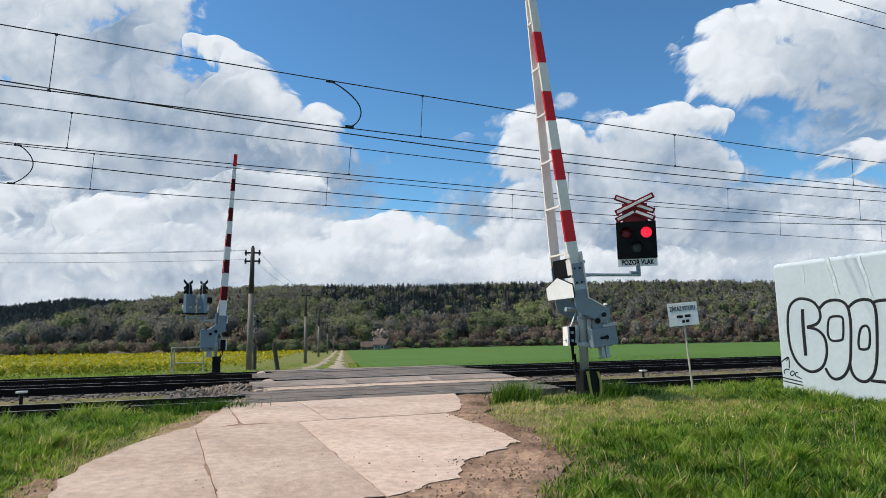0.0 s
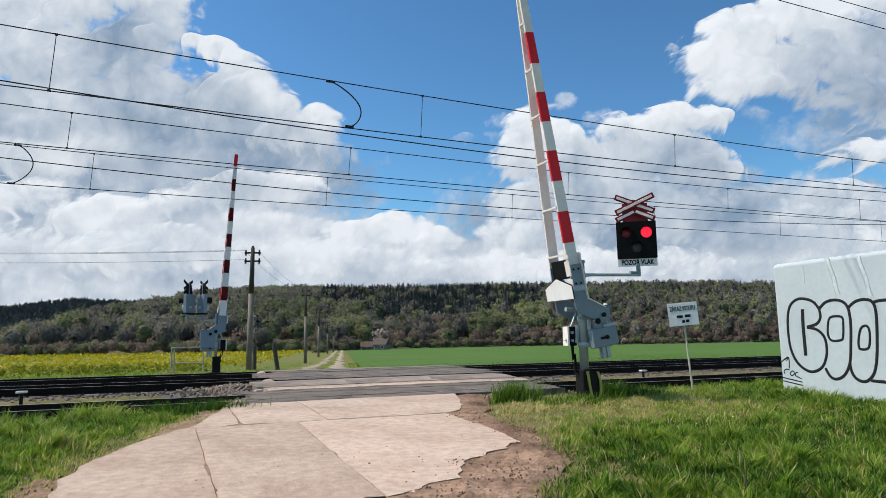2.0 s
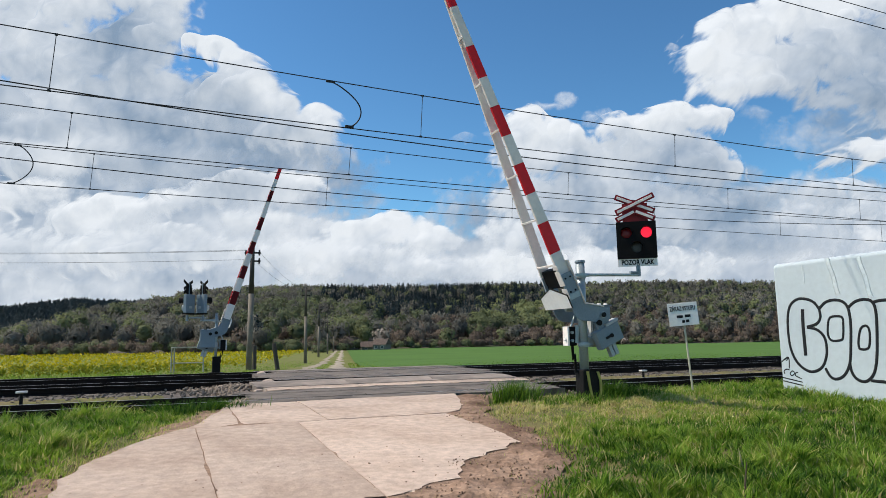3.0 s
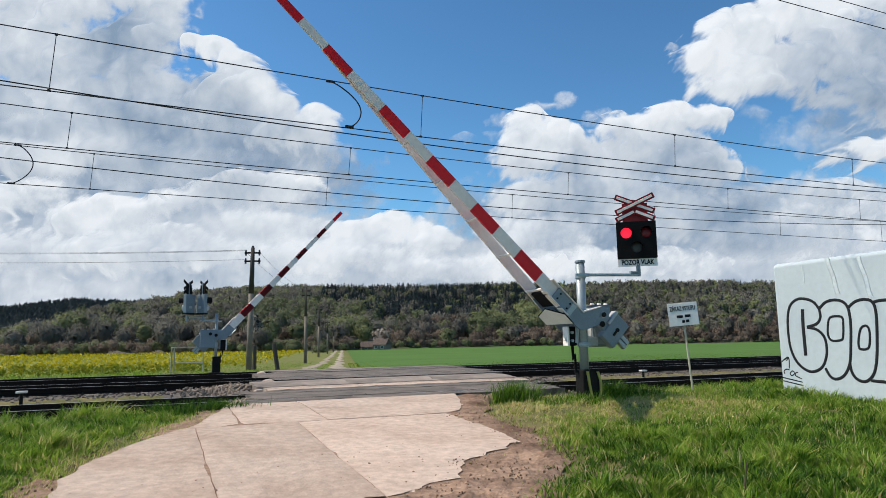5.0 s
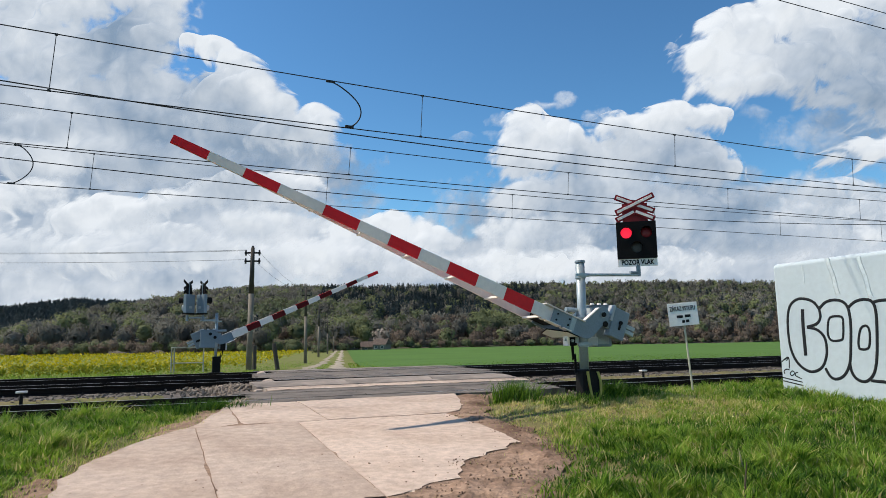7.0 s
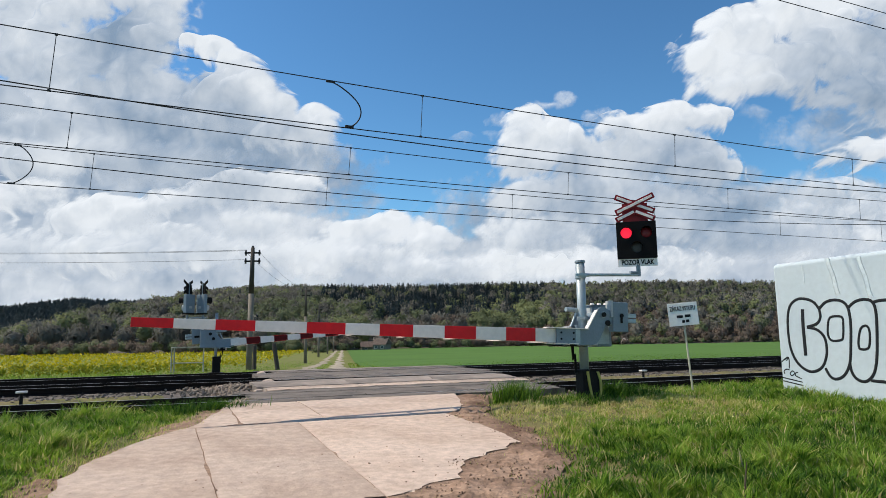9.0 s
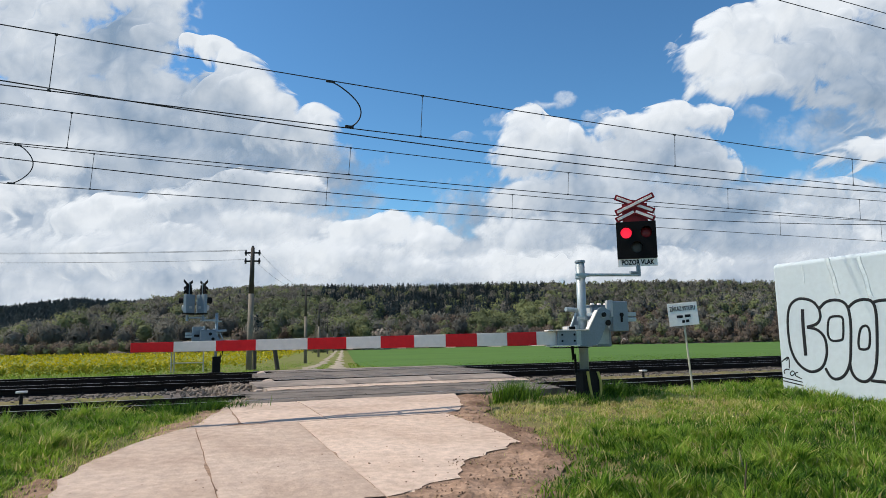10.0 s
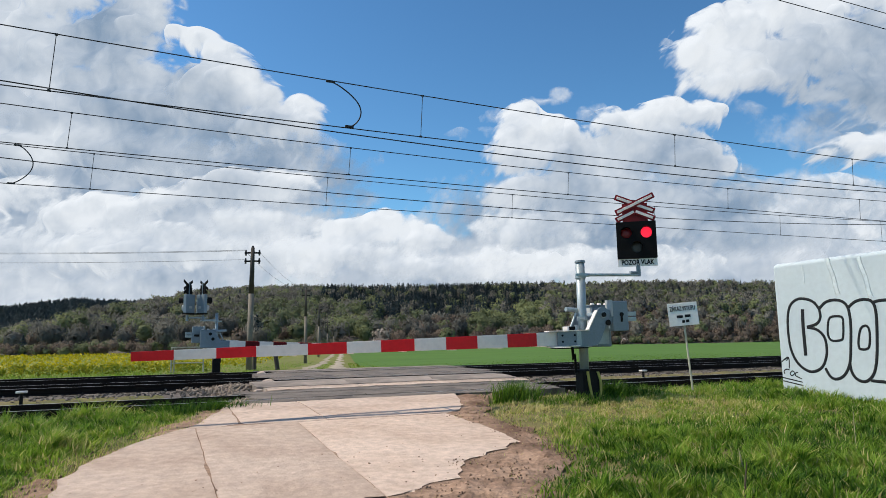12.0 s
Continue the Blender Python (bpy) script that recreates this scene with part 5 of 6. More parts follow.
tagged(blades("grass", uv, h * (1 - 0.5 * edge) * (1 + 0.2 * np.clip(uv[:, 1] - 11.6, 0, 1)), 0.011 + 0.011 * np.random.RandomState(2).rand(len(uv)), np.clip(t + 0.3 * edge, 0, 1), land_z, 33), "fresh green grass beside the slabs", "grass", kind="stuff")

# darker weeds at the post and the crossing's corner
def tuft(u, p, r, n, seed, tone, tall):
    r_ = np.random.RandomState(seed)
    q = np.stack([u + r * r_.normal(size=n), p + 0.6 * r * r_.normal(size=n)], 1)
    return q, (0.16 + 0.2 * r_.rand(n)) * tall, np.clip(tone + 0.1 * r_.normal(size=n), 0, 1)


for k, (u, p, r, n, tone, tall) in enumerate(((6.45, 11.6, 0.22, 700, 0.15, 1.5), (8.6, 11.4, 0.2, 500, 0.02, 1.3), (9.2, 11.2, 0.3, 500, 0.1, 1.0), (1.0, 12.6, 0.3, 600, 0.02, 1.1), (0.3, 12.7, 0.2, 300, 0.02, 1.1), (7.6, 10.9, 0.5, 500, 0.2, 0.8))):
    q, h, t = tuft(u, p, r, n, 60 + k, tone, tall)
    o = blades("weed_clump", q, h, np.full(n, 0.014), t, lambda a, b: ground_z(b) - 0.02, 70 + k)
    tagged(o, "dark green clump of weeds beside the track", "weeds", kind="stuff")

# far verge
def keep_far(u, p, r_):
    return u < far_mid(p) - 1.7 or (far_mid(p) + 1.5 < u < far_mid(p) + 3) or abs(u - far_mid(p)) < 0.32


r_ = np.random.RandomState(41)
out = []
while len(out) < 26000:
    u, p = r_.uniform(-24, 16), 27.0 + 45 * r_.rand() ** 1.7
    if keep_far(u, p, r_):
        out.append((u, p))
uv = np.array(out)
n = len(uv)
tagged(blades("grass", uv, 0.05 + 0.12 * r_.rand(n), np.full(n, 0.024), np.clip(0.42 + 0.2 * np.array([patch(a, b, 0.4) for a, b in uv]) + 0.1 * r_.normal(size=n), 0, 1), lambda a, b: road_z(b), 42),
       "long grass on the verge behind the tracks", "grass", kind="stuff")

# rape in flower
M_RAPE = leafy("rape_flowers", (0.13, 0.17, 0.015), (0.56, 0.44, 0.012), 0.3)
fl = Flakes()
r_ = np.random.RandomState(51)
N = 34000
p = 35.5 + 150 * r_.rand(N) ** 2.2
x_lim = np.array([far_mid(q) - 5.0 - q * 0.02 for q in p])
u = x_lim - (x_lim + 30 + p * 0.9) * r_.rand(N)
clump = np.array([patch(a, b, 0.35, 4.0) + patch(a, b, 1.2, 8.0) for a, b in zip(u, p)])
z = np.array([ground_z(q) for q in p]) + 0.15 + 0.45 * r_.rand(N) + 0.12 * clump
c = np.stack([u * CA - p * SA, u * SA + p * CA, z], 1)
size = (0.04 + 0.0013 * p) * (0.6 + 0.8 * r_.rand(N))
rs = r_
fl.add(c, unit(N) * size[:, None], unit(N) * size[:, None], np.clip(0.36 + 0.34 * np.clip((p - 46) / 12, -1, 1) + 0.6 * (z - np.array([ground_z(q) for q in p]) - 0.4) + 0.35 * clump + 0.1 * r_.normal(size=N), 0, 1))
tagged(part("rape_flowers", fl.mesh("rape_flowers", M_RAPE)), "yellow rape flowers over green stems", "rape", kind="stuff")

# dry stalks in the grass
M_STALK = mat("dry_stalk", (0.1, 0.075, 0.05), 0.85, 0, 0.2, 5, 40, 0.2)
M_STRAW = mat("dry_straw", (0.5, 0.43, 0.26), 0.8, 0, 0.15, 5, 40, 0.1)
for u, p, h, dx, r, m_, lb in ((4.95, 4.69, 0.38, 0.06, 0.012, M_STALK, "dark dead stalk standing in the grass"), (5.83, 5.51, 0.26, -0.05, 0.008, M_STRAW, "pale dry stalk standing in the grass"),
                               (8.26, 5.97, 0.52, 0.01, 0.005, M_STRAW, "pale dry stalk standing in the grass")):
    o = thing("dead_stalk", rail_pose(u, p, land_z(u, p)), lb, "stalk", "dead stalks")
    part("lower_stem", tube((0, 0, -0.05), (dx * 0.4, 0, h * 0.55), r, r * 0.8, 7), m_, o)
    part("upper_stem", tube((dx * 0.4, 0, h * 0.55), (dx, 0, h), r * 0.8, r * 0.35, 7), m_, o)

# clods of mud and flattened straw on the bare soil
M_CLOD = mat("dark_mud_clod", (0.27, 0.18, 0.125), 0.95, 0, 0.35, 3, 20, 0.5, other=(0.11, 0.07, 0.047))


def mud_region(rs_):
    while True:
        u, p = rs_.uniform(1.4, 5.6), rs_.uniform(5.4, 10.2)
        inside = soil_r(p) - u
        if -0.15 < inside < 1.6 and rs_.rand() < 0.5 + patch(u, p, 1.6, 6.0) * 1.2 and (u > float(np.interp(p, *SLAB_R)) - 0.15 or p < float(np.interp(u, *SLAB_FRONT)) + 0.1):
            return u, p


tagged(stones("mud_clods", 420, mud_region, 0.005, 0.022, lambda u, p: road_z(p) + 0.002 + churned(u, p), M_CLOD, 91), "dark crumbled mud beside the slabs", "mud", kind="stuff")


def left_mud(rs_):
    while True:
        u, p = rs_.uniform(-2.6, 1.2), rs_.uniform(7.0, 12.2)
        if -0.2 < u - soil_l(p) < 0.5 and u < float(np.interp(p, *SLAB_L)) + 0.1:
            return u, p


tagged(stones("mud_crumbs", 90, left_mud, 0.008, 0.026, lambda u, p: road_z(p) - 0.03, M_CLOD, 92), "dark crumbs of soil along the grass edge", "mud", kind="stuff")


def straw_places(n, seed, region):
    rs_ = np.random.RandomState(seed)
    return np.array([region(rs_) for _ in range(n)])


for seed, n, reg in ((95, 1500, lambda r2: (r2.uniform(4.6, 10), r2.uniform(8.4, 11.8))), (96, 2200, left_mud), (97, 900, mud_region)):
    q = straw_places(n, seed, reg)
    r2 = np.random.RandomState(seed + 1)
    o = blades("straw", q, 0.02 + 0.07 * r2.rand(n), np.full(n, 0.009), np.clip(0.75 + 0.2 * r2.normal(size=n), 0.45, 1), lambda u, p: max(land_z(u, p), road_z(p) - 0.05) + 0.01, seed + 2)
    tagged(o, "short dry straw on the bare soil", "straw", kind="stuff")

# dandelions and daisies in the short grass
fl = Flakes()
r_ = np.random.RandomState(131)
rs = r_
q = np.array([(r_.uniform(6.5, 12.0), r_.uniform(7.5, 11.0)) for _ in range(70)])
c = np.array([at(u, p, land_z(u, p) + r_.uniform(0.06, 0.13)) for u, p in q])
fl.add(c, unit(70) * 0.018, unit(70) * 0.018, np.clip(0.6 + 0.3 * r_.normal(size=70), 0, 1))
tagged(part("meadow_flowers", fl.mesh("meadow_flowers", leafy("dandelion_petals", (0.6, 0.55, 0.3), (0.8, 0.72, 0.3), 0.3))), "small pale yellow flowers in the short grass", "flowers", kind="stuff")

# blades of the young wheat at the field's near edge
r_ = np.random.RandomState(141)
q = []
while len(q) < 9000:
    u, p = r_.uniform(4, 62), 30.5 + 34 * r_.rand() ** 1.8
    if u > far_mid(p) + 2.6:
        q.append((u, p))
q = np.array(q)
n = len(q)
tagged(blades("wheat_blades", q, 0.04 + 0.06 * r_.rand(n), np.full(n, 0.025), np.clip(0.2 + 0.12 * np.array([patch(a, b, 0.25) for a, b in q]) + 0.05 * r_.normal(size=n), 0, 0.5), lambda a, b: ground_z(b) + 0.1, 142),
       "short green blades of young wheat", "wheat", kind="stuff")

# ---- clouds: banks of cumulus far off, drifting ----
M_CLOUD = bpy.data.materials.new("cumulus")
M_CLOUD.use_nodes = True
ct = M_CLOUD.node_tree
ct.nodes.remove(ct.nodes["Principled BSDF"])


def cloud_node(kind, **values):
    n = ct.nodes.new(kind)
    for k_, v_ in values.items():
        n.inputs[k_].default_value = v_
    return n


c_co = cloud_node("ShaderNodeTexCoord")
c_n = cloud_node("ShaderNodeTexNoise", Scale=0.02, Detail=6, Roughness=0.62)
ct.links.new(c_co.outputs["Object"], c_n.inputs["Vector"])
# tint holds the cover; thin holds painted light, grey base to white crest
c_cover, c_light_tone = ct.nodes.new("ShaderNodeAttribute"), ct.nodes.new("ShaderNodeAttribute")
c_cover.attribute_name, c_light_tone.attribute_name = "tint", "thin"


def frayed(source, amount):
    """The bank's own value, broken up by the fine noise."""
    m_ = ct.nodes.new("ShaderNodeMath")
    m_.operation = "MULTIPLY_ADD"
    m_.inputs[1].default_value, m_.inputs[2].default_value = amount, -amount / 2
    ct.links.new(c_n.outputs["Fac"], m_.inputs[0])
    a_ = ct.nodes.new("ShaderNodeMath")
    ct.links.new(m_.outputs[0], a_.inputs[0])
    ct.links.new(source, a_.inputs[1])
    return a_.outputs[0]


c_r = ct.nodes.new("ShaderNodeMapRange")
c_r.interpolation_type = "SMOOTHSTEP"
c_r.inputs["From Min"].default_value, c_r.inputs["From Max"].default_value = 0.0, 0.62
ct.links.new(frayed(c_cover.outputs["Fac"], 0.4), c_r.inputs["Value"])
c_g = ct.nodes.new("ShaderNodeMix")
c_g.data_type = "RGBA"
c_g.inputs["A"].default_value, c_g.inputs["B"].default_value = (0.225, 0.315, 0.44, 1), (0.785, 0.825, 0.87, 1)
ct.links.new(frayed(c_light_tone.outputs["Fac"], 0.16), c_g.inputs["Factor"])
# self-glow carries the painted light; the real sun adds only a little
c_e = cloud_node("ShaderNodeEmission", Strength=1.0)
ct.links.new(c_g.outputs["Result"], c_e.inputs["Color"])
c_d = cloud_node("ShaderNodeBsdfDiffuse", Color=(0.06, 0.062, 0.066, 1))
c_a = ct.nodes.new("ShaderNodeAddShader")
ct.links.new(c_d.outputs[0], c_a.inputs[0])
ct.links.new(c_e.outputs[0], c_a.inputs[1])
c_t = ct.nodes.new("ShaderNodeBsdfTransparent")
c_x = ct.nodes.new("ShaderNodeMixShader")
ct.links.new(c_r.outputs["Result"], c_x.inputs["Fac"])
ct.links.new(c_t.outputs[0], c_x.inputs[1])
ct.links.new(c_a.outputs[0], c_x.inputs[2])
ct.links.new(c_x.outputs[0], ct.nodes["Material Output"].inputs["Surface"])

# mounds of each bank: across, up, half width, half height, whiteness (painted light or shade), density
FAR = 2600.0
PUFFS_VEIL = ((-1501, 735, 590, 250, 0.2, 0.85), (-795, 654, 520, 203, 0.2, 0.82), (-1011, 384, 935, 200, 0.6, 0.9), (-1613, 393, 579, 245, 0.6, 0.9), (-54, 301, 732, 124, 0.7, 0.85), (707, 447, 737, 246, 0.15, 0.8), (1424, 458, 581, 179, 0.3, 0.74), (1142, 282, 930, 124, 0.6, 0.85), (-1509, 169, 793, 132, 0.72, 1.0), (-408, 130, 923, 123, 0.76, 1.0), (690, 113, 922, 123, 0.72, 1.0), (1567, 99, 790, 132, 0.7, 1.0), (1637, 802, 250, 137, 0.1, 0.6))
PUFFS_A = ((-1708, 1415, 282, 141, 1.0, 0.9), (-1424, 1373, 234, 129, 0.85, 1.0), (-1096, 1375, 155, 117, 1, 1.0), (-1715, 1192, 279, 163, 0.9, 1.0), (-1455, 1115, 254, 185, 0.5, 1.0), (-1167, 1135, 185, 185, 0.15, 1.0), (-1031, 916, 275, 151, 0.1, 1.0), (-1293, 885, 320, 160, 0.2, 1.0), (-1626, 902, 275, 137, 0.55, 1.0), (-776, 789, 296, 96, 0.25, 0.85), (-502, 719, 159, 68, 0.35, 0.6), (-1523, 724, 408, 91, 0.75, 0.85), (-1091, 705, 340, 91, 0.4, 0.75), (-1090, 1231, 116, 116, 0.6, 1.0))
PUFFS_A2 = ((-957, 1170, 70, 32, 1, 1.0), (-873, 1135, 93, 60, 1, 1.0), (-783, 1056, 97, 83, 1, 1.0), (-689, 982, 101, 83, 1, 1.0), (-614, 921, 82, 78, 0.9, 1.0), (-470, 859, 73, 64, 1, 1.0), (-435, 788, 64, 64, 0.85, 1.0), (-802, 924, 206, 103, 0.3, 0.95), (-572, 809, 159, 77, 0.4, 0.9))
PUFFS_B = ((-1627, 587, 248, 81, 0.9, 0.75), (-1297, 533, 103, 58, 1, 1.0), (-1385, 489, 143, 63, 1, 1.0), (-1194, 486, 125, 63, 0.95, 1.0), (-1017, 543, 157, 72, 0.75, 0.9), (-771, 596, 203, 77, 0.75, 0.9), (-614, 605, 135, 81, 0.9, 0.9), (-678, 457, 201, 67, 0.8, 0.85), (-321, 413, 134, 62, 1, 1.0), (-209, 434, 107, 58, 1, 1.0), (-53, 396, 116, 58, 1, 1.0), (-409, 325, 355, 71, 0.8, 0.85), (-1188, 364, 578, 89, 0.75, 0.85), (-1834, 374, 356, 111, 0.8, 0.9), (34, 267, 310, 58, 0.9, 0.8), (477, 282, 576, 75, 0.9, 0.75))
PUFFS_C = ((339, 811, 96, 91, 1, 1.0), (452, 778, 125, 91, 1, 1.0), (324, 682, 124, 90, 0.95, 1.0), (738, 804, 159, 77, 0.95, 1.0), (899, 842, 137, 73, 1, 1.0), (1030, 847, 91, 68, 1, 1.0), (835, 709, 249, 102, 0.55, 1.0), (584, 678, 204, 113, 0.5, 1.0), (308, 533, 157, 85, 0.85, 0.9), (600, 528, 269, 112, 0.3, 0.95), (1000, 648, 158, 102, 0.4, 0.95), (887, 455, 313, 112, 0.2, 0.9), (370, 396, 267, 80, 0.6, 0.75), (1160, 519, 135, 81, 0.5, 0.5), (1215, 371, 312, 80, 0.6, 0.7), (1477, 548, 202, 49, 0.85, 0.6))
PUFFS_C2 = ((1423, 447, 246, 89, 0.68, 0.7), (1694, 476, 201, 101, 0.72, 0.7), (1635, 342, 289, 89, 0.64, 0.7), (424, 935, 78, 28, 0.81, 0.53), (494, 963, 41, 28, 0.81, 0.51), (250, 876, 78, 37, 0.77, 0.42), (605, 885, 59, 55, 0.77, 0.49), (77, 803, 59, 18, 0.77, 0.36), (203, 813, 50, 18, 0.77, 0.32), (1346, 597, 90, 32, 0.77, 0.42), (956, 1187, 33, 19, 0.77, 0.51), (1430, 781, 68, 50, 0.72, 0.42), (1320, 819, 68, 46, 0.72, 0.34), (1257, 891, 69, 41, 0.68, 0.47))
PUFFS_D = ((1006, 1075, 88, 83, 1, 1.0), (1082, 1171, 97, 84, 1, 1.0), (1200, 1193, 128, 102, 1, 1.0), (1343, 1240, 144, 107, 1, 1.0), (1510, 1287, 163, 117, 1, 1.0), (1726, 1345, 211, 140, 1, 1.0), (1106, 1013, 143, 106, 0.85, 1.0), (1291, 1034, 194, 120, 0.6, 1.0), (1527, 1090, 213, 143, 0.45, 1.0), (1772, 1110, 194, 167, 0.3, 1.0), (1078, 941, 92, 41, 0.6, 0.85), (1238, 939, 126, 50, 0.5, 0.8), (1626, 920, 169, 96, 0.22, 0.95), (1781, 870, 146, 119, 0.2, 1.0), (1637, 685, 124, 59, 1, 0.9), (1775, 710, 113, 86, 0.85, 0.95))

LATTICE = np.random.RandomState(8).rand(256, 256) * 2 * math.pi


def grain(X, Z, wave, seed):
    """Smooth gradient noise of the given wavelength over whole arrays, about -0.7 to 0.7."""
    x, z = X / wave + seed * 17.3, Z / wave + seed * 5.9
    i, j = np.floor(x).astype(int), np.floor(z).astype(int)
    fx, fz = x - i, z - j
    sx, sz = fx * fx * fx * (fx * (fx * 6 - 15) + 10), fz * fz * fz * (fz * (fz * 6 - 15) + 10)

    def corner(a, b):
        g = LATTICE[(i + a) % 256, (j + b) % 256]
        return np.cos(g) * (fx - a) + np.sin(g) * (fz - b)
    lo = corner(0, 0) * (1 - sx) + corner(1, 0) * sx
    hi = corner(0, 1) * (1 - sx) + corner(1, 1) * sx
    return lo * (1 - sz) + hi * sz


def fractal(X, Z, wave, octaves, seed, fall=0.55):
    return sum(fall ** k * grain(X, Z, wave / 2 ** k, seed + k * 3.7) for k in range(octaves))


def billows(X, Z, wave, octaves, seed, fall=0.55):
    """Round heads with creases between them."""
    return sum(fall ** k * (np.abs(grain(X, Z, wave / 2 ** k, seed + k * 2.3)) * 2.6 - 0.62) for k in range(octaves))


def cloud_bank(name, puffs, dist, step, seed, label, depth=200.0, fray=1.0):
    """A bank of billows: soft mounds melted together, raised towards the viewer; thin at the rims."""
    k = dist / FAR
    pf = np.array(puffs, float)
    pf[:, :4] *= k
    x0, x1 = (pf[:, 0] - pf[:, 2]).min() - 130, (pf[:, 0] + pf[:, 2]).max() + 130
    z0, z1 = (pf[:, 1] - pf[:, 3]).min() - 110, (pf[:, 1] + pf[:, 3]).max() + 110
    X, Z = np.meshgrid(np.arange(x0, x1, step), np.arange(max(z0, 30), z1, step))
    Xd = X + 50 * fractal(X, Z, 260, 2, seed)
    Zd = Z + 45 * fractal(X, Z, 260, 2, seed + 11)
    best = np.full(X.shape, -1.2)
    weight = np.full(X.shape, 1e-6)
    white, dense = weight * 0.5, weight * 0.7
    for a, b, c, d, w, q in pf:
        e = np.maximum(1 - ((Xd - a) / (c * 1.12)) ** 2 - ((Zd - b) / (d * 1.12)) ** 2, -1.2)
        best = np.logaddexp(best * 5, e * 5) / 5
        m_ = np.exp(2.6 * e)
        weight, white, dense = weight + m_, white + m_ * w, dense + m_ * q
    white, dense = white / weight, dense / weight
    heads = billows(X, Z, 105, 5, seed + 2, 0.6)
    wisps = fractal(X, Z, 190, 6, seed + 21, 0.62)
    rim = np.clip(1.15 - best, 0.15, 1.2)
    cover = np.clip(best, -1.2, 0.75) + fray * rim * (0.5 * heads + 0.45 * wisps) + 0.12
    cover -= 3 * np.clip(-0.28 - best, 0, 1)
    cover = np.where(cover > 0, cover * dense ** 1.6, cover)
    swell = np.clip(best + 0.25, 0, 1.3)
    relief = depth * np.sqrt(swell) + swell * (45 * billows(X, Z, 190, 2, seed + 2) + 40 * fractal(X, Z, 260, 3, seed + 31))
    # light from above is painted on the crests; broad greys and whites drift through the body
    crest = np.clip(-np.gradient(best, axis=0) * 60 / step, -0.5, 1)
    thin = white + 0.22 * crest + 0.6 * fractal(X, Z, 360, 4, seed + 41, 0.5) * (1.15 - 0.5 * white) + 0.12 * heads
    live = cover > -0.25
    keep = live[:-1, :-1] | live[1:, :-1] | live[:-1, 1:] | live[1:, 1:]
    use = np.zeros(X.shape, bool)
    for a in (0, 1):
        for b in (0, 1):
            use[a:a + keep.shape[0], b:b + keep.shape[1]] |= keep
    idx = -np.ones(X.shape, int)
    idx[use] = np.arange(use.sum())
    cx, cz = (x0 + x1) / 2, z0
    v = np.stack([X[use] - cx, -relief[use], Z[use] - cz], 1)
    f = np.stack([idx[:-1, :-1][keep], idx[:-1, 1:][keep], idx[1:, 1:][keep], idx[1:, :-1][keep]], 1)
    ob = part(name, arrays(name, v, f, M_CLOUD, cover[use], True))
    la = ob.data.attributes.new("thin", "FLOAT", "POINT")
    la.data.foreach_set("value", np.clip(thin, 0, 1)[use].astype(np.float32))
    tagged(ob, label, "cloud", "cumulus banks", "structure")
    ob.location = (cx, dist, cz)
    return ob


drifting = []


def drift(ob, early, late, last):
    """Slow drift, and the quicker shift near the end; offsets in metres across and up."""
    x, y, z = ob.location
    drifting.append((ob, [(t, pose(x + a, y, z + b)) for t, (a, b) in ((0.0, early), (2.5, [0.75 * e + 0.25 * l for e, l in zip(early, late)]), (7.0, [0.2 * e + 0.8 * l for e, l in zip(early, late)]), (11.2, late), (11.3, last), (12.0, last))]))


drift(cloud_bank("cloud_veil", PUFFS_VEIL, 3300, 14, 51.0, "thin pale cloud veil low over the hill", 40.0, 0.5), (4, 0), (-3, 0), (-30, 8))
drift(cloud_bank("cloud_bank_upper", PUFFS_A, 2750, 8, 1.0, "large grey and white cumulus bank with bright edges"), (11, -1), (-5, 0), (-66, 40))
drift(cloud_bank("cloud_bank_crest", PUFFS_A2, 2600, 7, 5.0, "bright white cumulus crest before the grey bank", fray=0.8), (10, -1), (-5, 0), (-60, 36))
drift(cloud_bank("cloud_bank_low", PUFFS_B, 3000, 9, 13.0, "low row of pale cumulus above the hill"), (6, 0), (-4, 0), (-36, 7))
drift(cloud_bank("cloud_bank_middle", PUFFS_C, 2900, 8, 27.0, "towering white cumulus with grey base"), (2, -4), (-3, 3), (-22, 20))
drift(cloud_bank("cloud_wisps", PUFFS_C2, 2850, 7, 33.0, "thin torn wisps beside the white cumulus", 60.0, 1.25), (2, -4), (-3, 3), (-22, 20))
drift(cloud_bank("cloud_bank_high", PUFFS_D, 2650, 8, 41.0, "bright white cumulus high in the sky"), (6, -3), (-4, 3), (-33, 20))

# unseen glowing banks round the rest of the sky, added to fill shaded faces
rr = np.random.RandomState(77)
for turn_ in (62, 118, 180, 242, 298):
    lot = [(rr.uniform(-1200, 1200), rr.uniform(250, 1250), rr.uniform(200, 480), rr.uniform(90, 200), rr.uniform(0.5, 1.0), 1.0) for _ in range(9)]
    ob = cloud_bank("fill_cloud_bank", lot, 2700, 40, 90.0 + turn_, "unseen glowing cloud bank added as fill light")
    ob.matrix_basis = pose(0, 0, 0, 0, 0, turn_) @ ob.matrix_basis


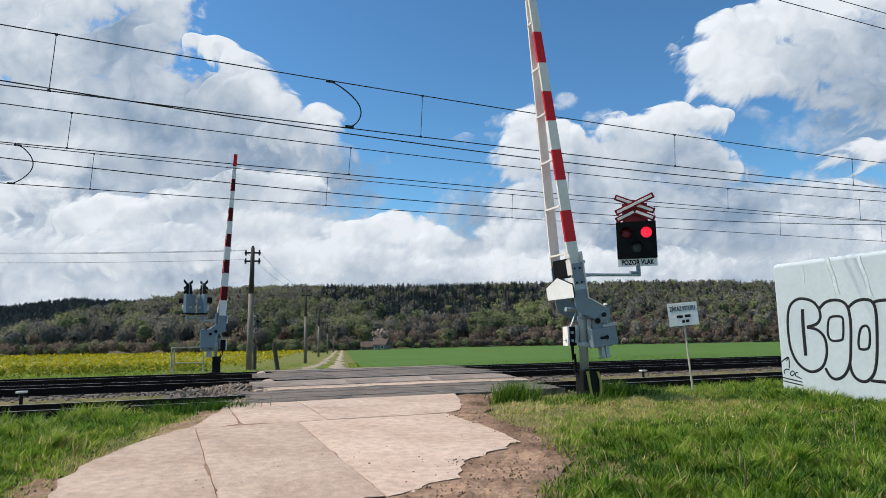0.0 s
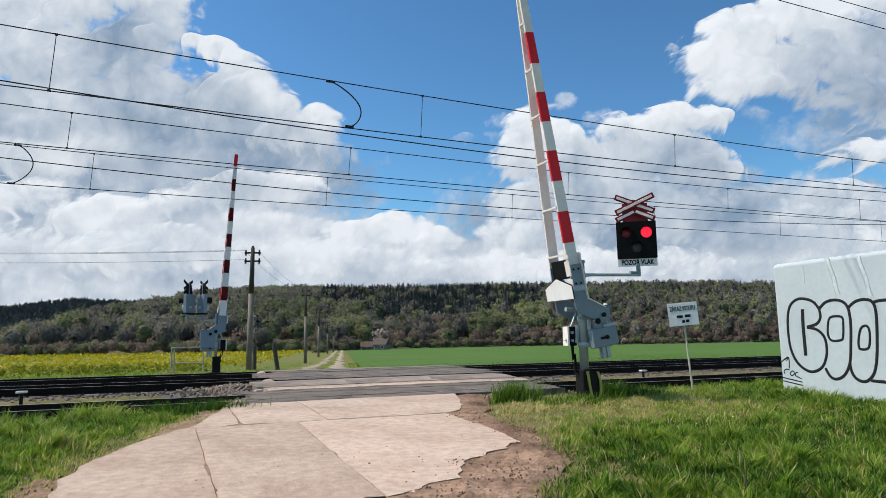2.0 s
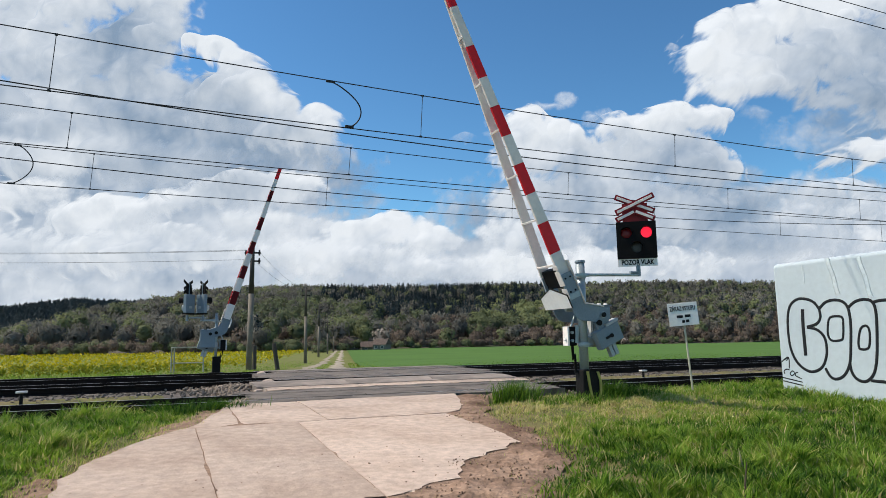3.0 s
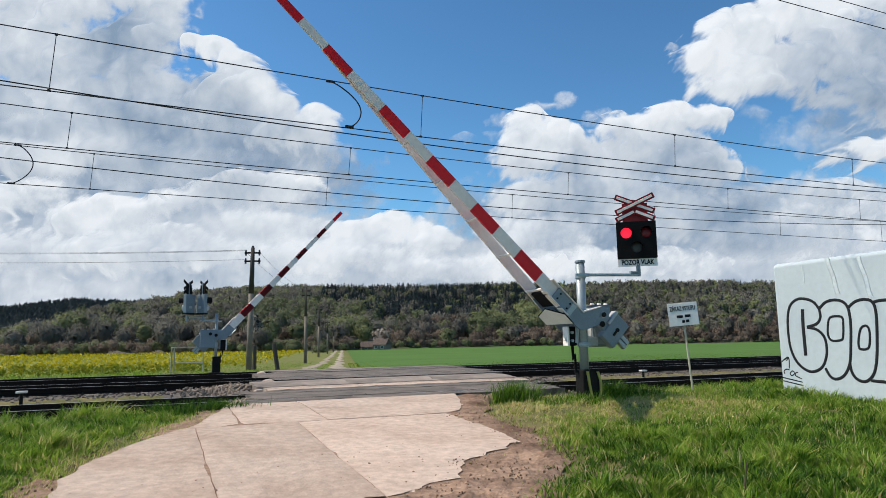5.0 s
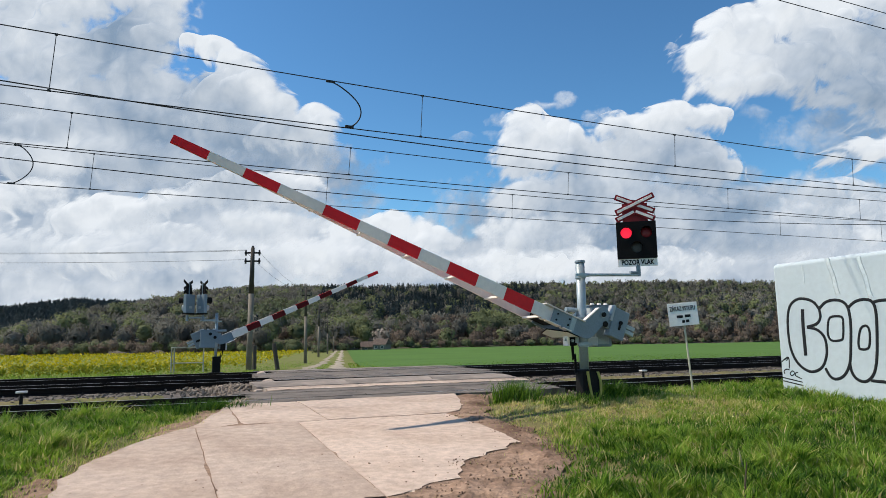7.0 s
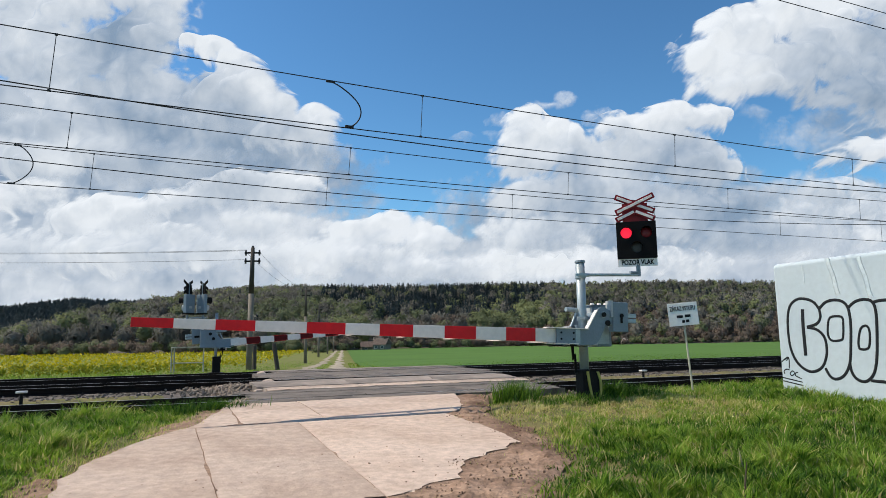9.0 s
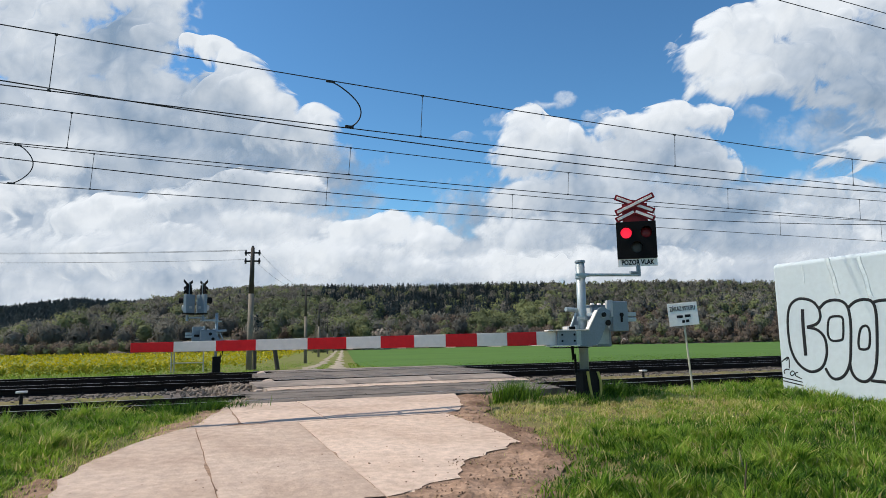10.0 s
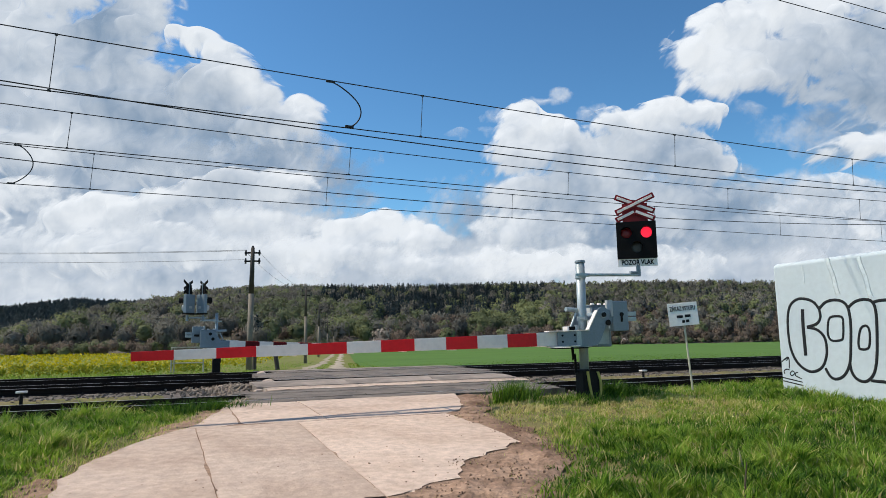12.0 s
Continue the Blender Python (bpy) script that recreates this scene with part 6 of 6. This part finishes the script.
# ---- what moves ----
NEAR_ANGLES = ((0.0, 82.5), (1.75, 82.5), (1.9, 81.4), (2.0, 80.6), (2.2, 78.0), (2.4, 74.8), (2.6, 71.7), (2.8, 69.1), (3.0, 66.4), (3.2, 64.0), (4.0, 54.8),
               (4.8, 45.7), (5.0, 43.5), (5.2, 41.2), (5.5, 37.7), (6.0, 32.2), (6.5, 27.0), (7.0, 21.8), (7.2, 19.7), (8.0, 11.3), (8.8, 3.4), (9.0, 1.9),
               (9.2, 0.7), (9.4, -0.6), (9.6, -1.9), (9.8, -1.4), (10.0, -0.7), (10.2, -0.6), (10.4, -0.7), (10.6, -1.0), (10.8, -1.7), (11.0, -1.6),
               (11.2, -1.3), (11.5, -1.7), (12.0, -1.6))
FAR_ANGLES = ((0.0, 86.8), (2.0, 86.6), (2.2, 84.6), (2.5, 80.2), (2.8, 75.2), (3.0, 72.3), (3.2, 69.9), (4.0, 60.0), (4.8, 50.1), (5.0, 47.6), (5.2, 45.0), (5.5, 41.0),
              (6.0, 35.1), (6.5, 29.4), (7.2, 21.7), (8.0, 13.4), (8.8, 6.0), (9.2, 2.6), (9.6, 0.0), (9.8, -1.2), (10.1, -1.0), (10.5, -1.7), (12.0, -1.7))
SWAPS = (0.2, 0.75, 1.3, 1.82, 2.37, 2.9, 3.44, 3.97, 4.5, 5.03, 5.57, 6.1, 6.67, 7.2, 7.73, 8.26, 8.8, 9.32, 9.87, 10.4, 10.97, 11.55)


def motions():
    for arm, angles in ((near_boom, [(t, a + 0.25 - 0.0084 * a) for t, a in NEAR_ANGLES]), (far_boom, FAR_ANGLES)):
        x, y, z = arm.location
        walk(arm, [(t, pose(x, y, z, 0, a, 0)) for t, a in angles])
    side, rows = 0.205, [(0.0, pose(0.205, -0.035, 0.15))]
    for t in SWAPS:
        rows.append((t - 0.034, pose(side, -0.035, 0.15)))
        side = -side
        rows.append((t + 0.034, pose(side, -0.035, 0.15)))
    rows.append((12.0, pose(side, -0.035, 0.15)))
    walk(lamp_glow, rows)
    for bank, path in drifting:
        walk(bank, path)


motions()
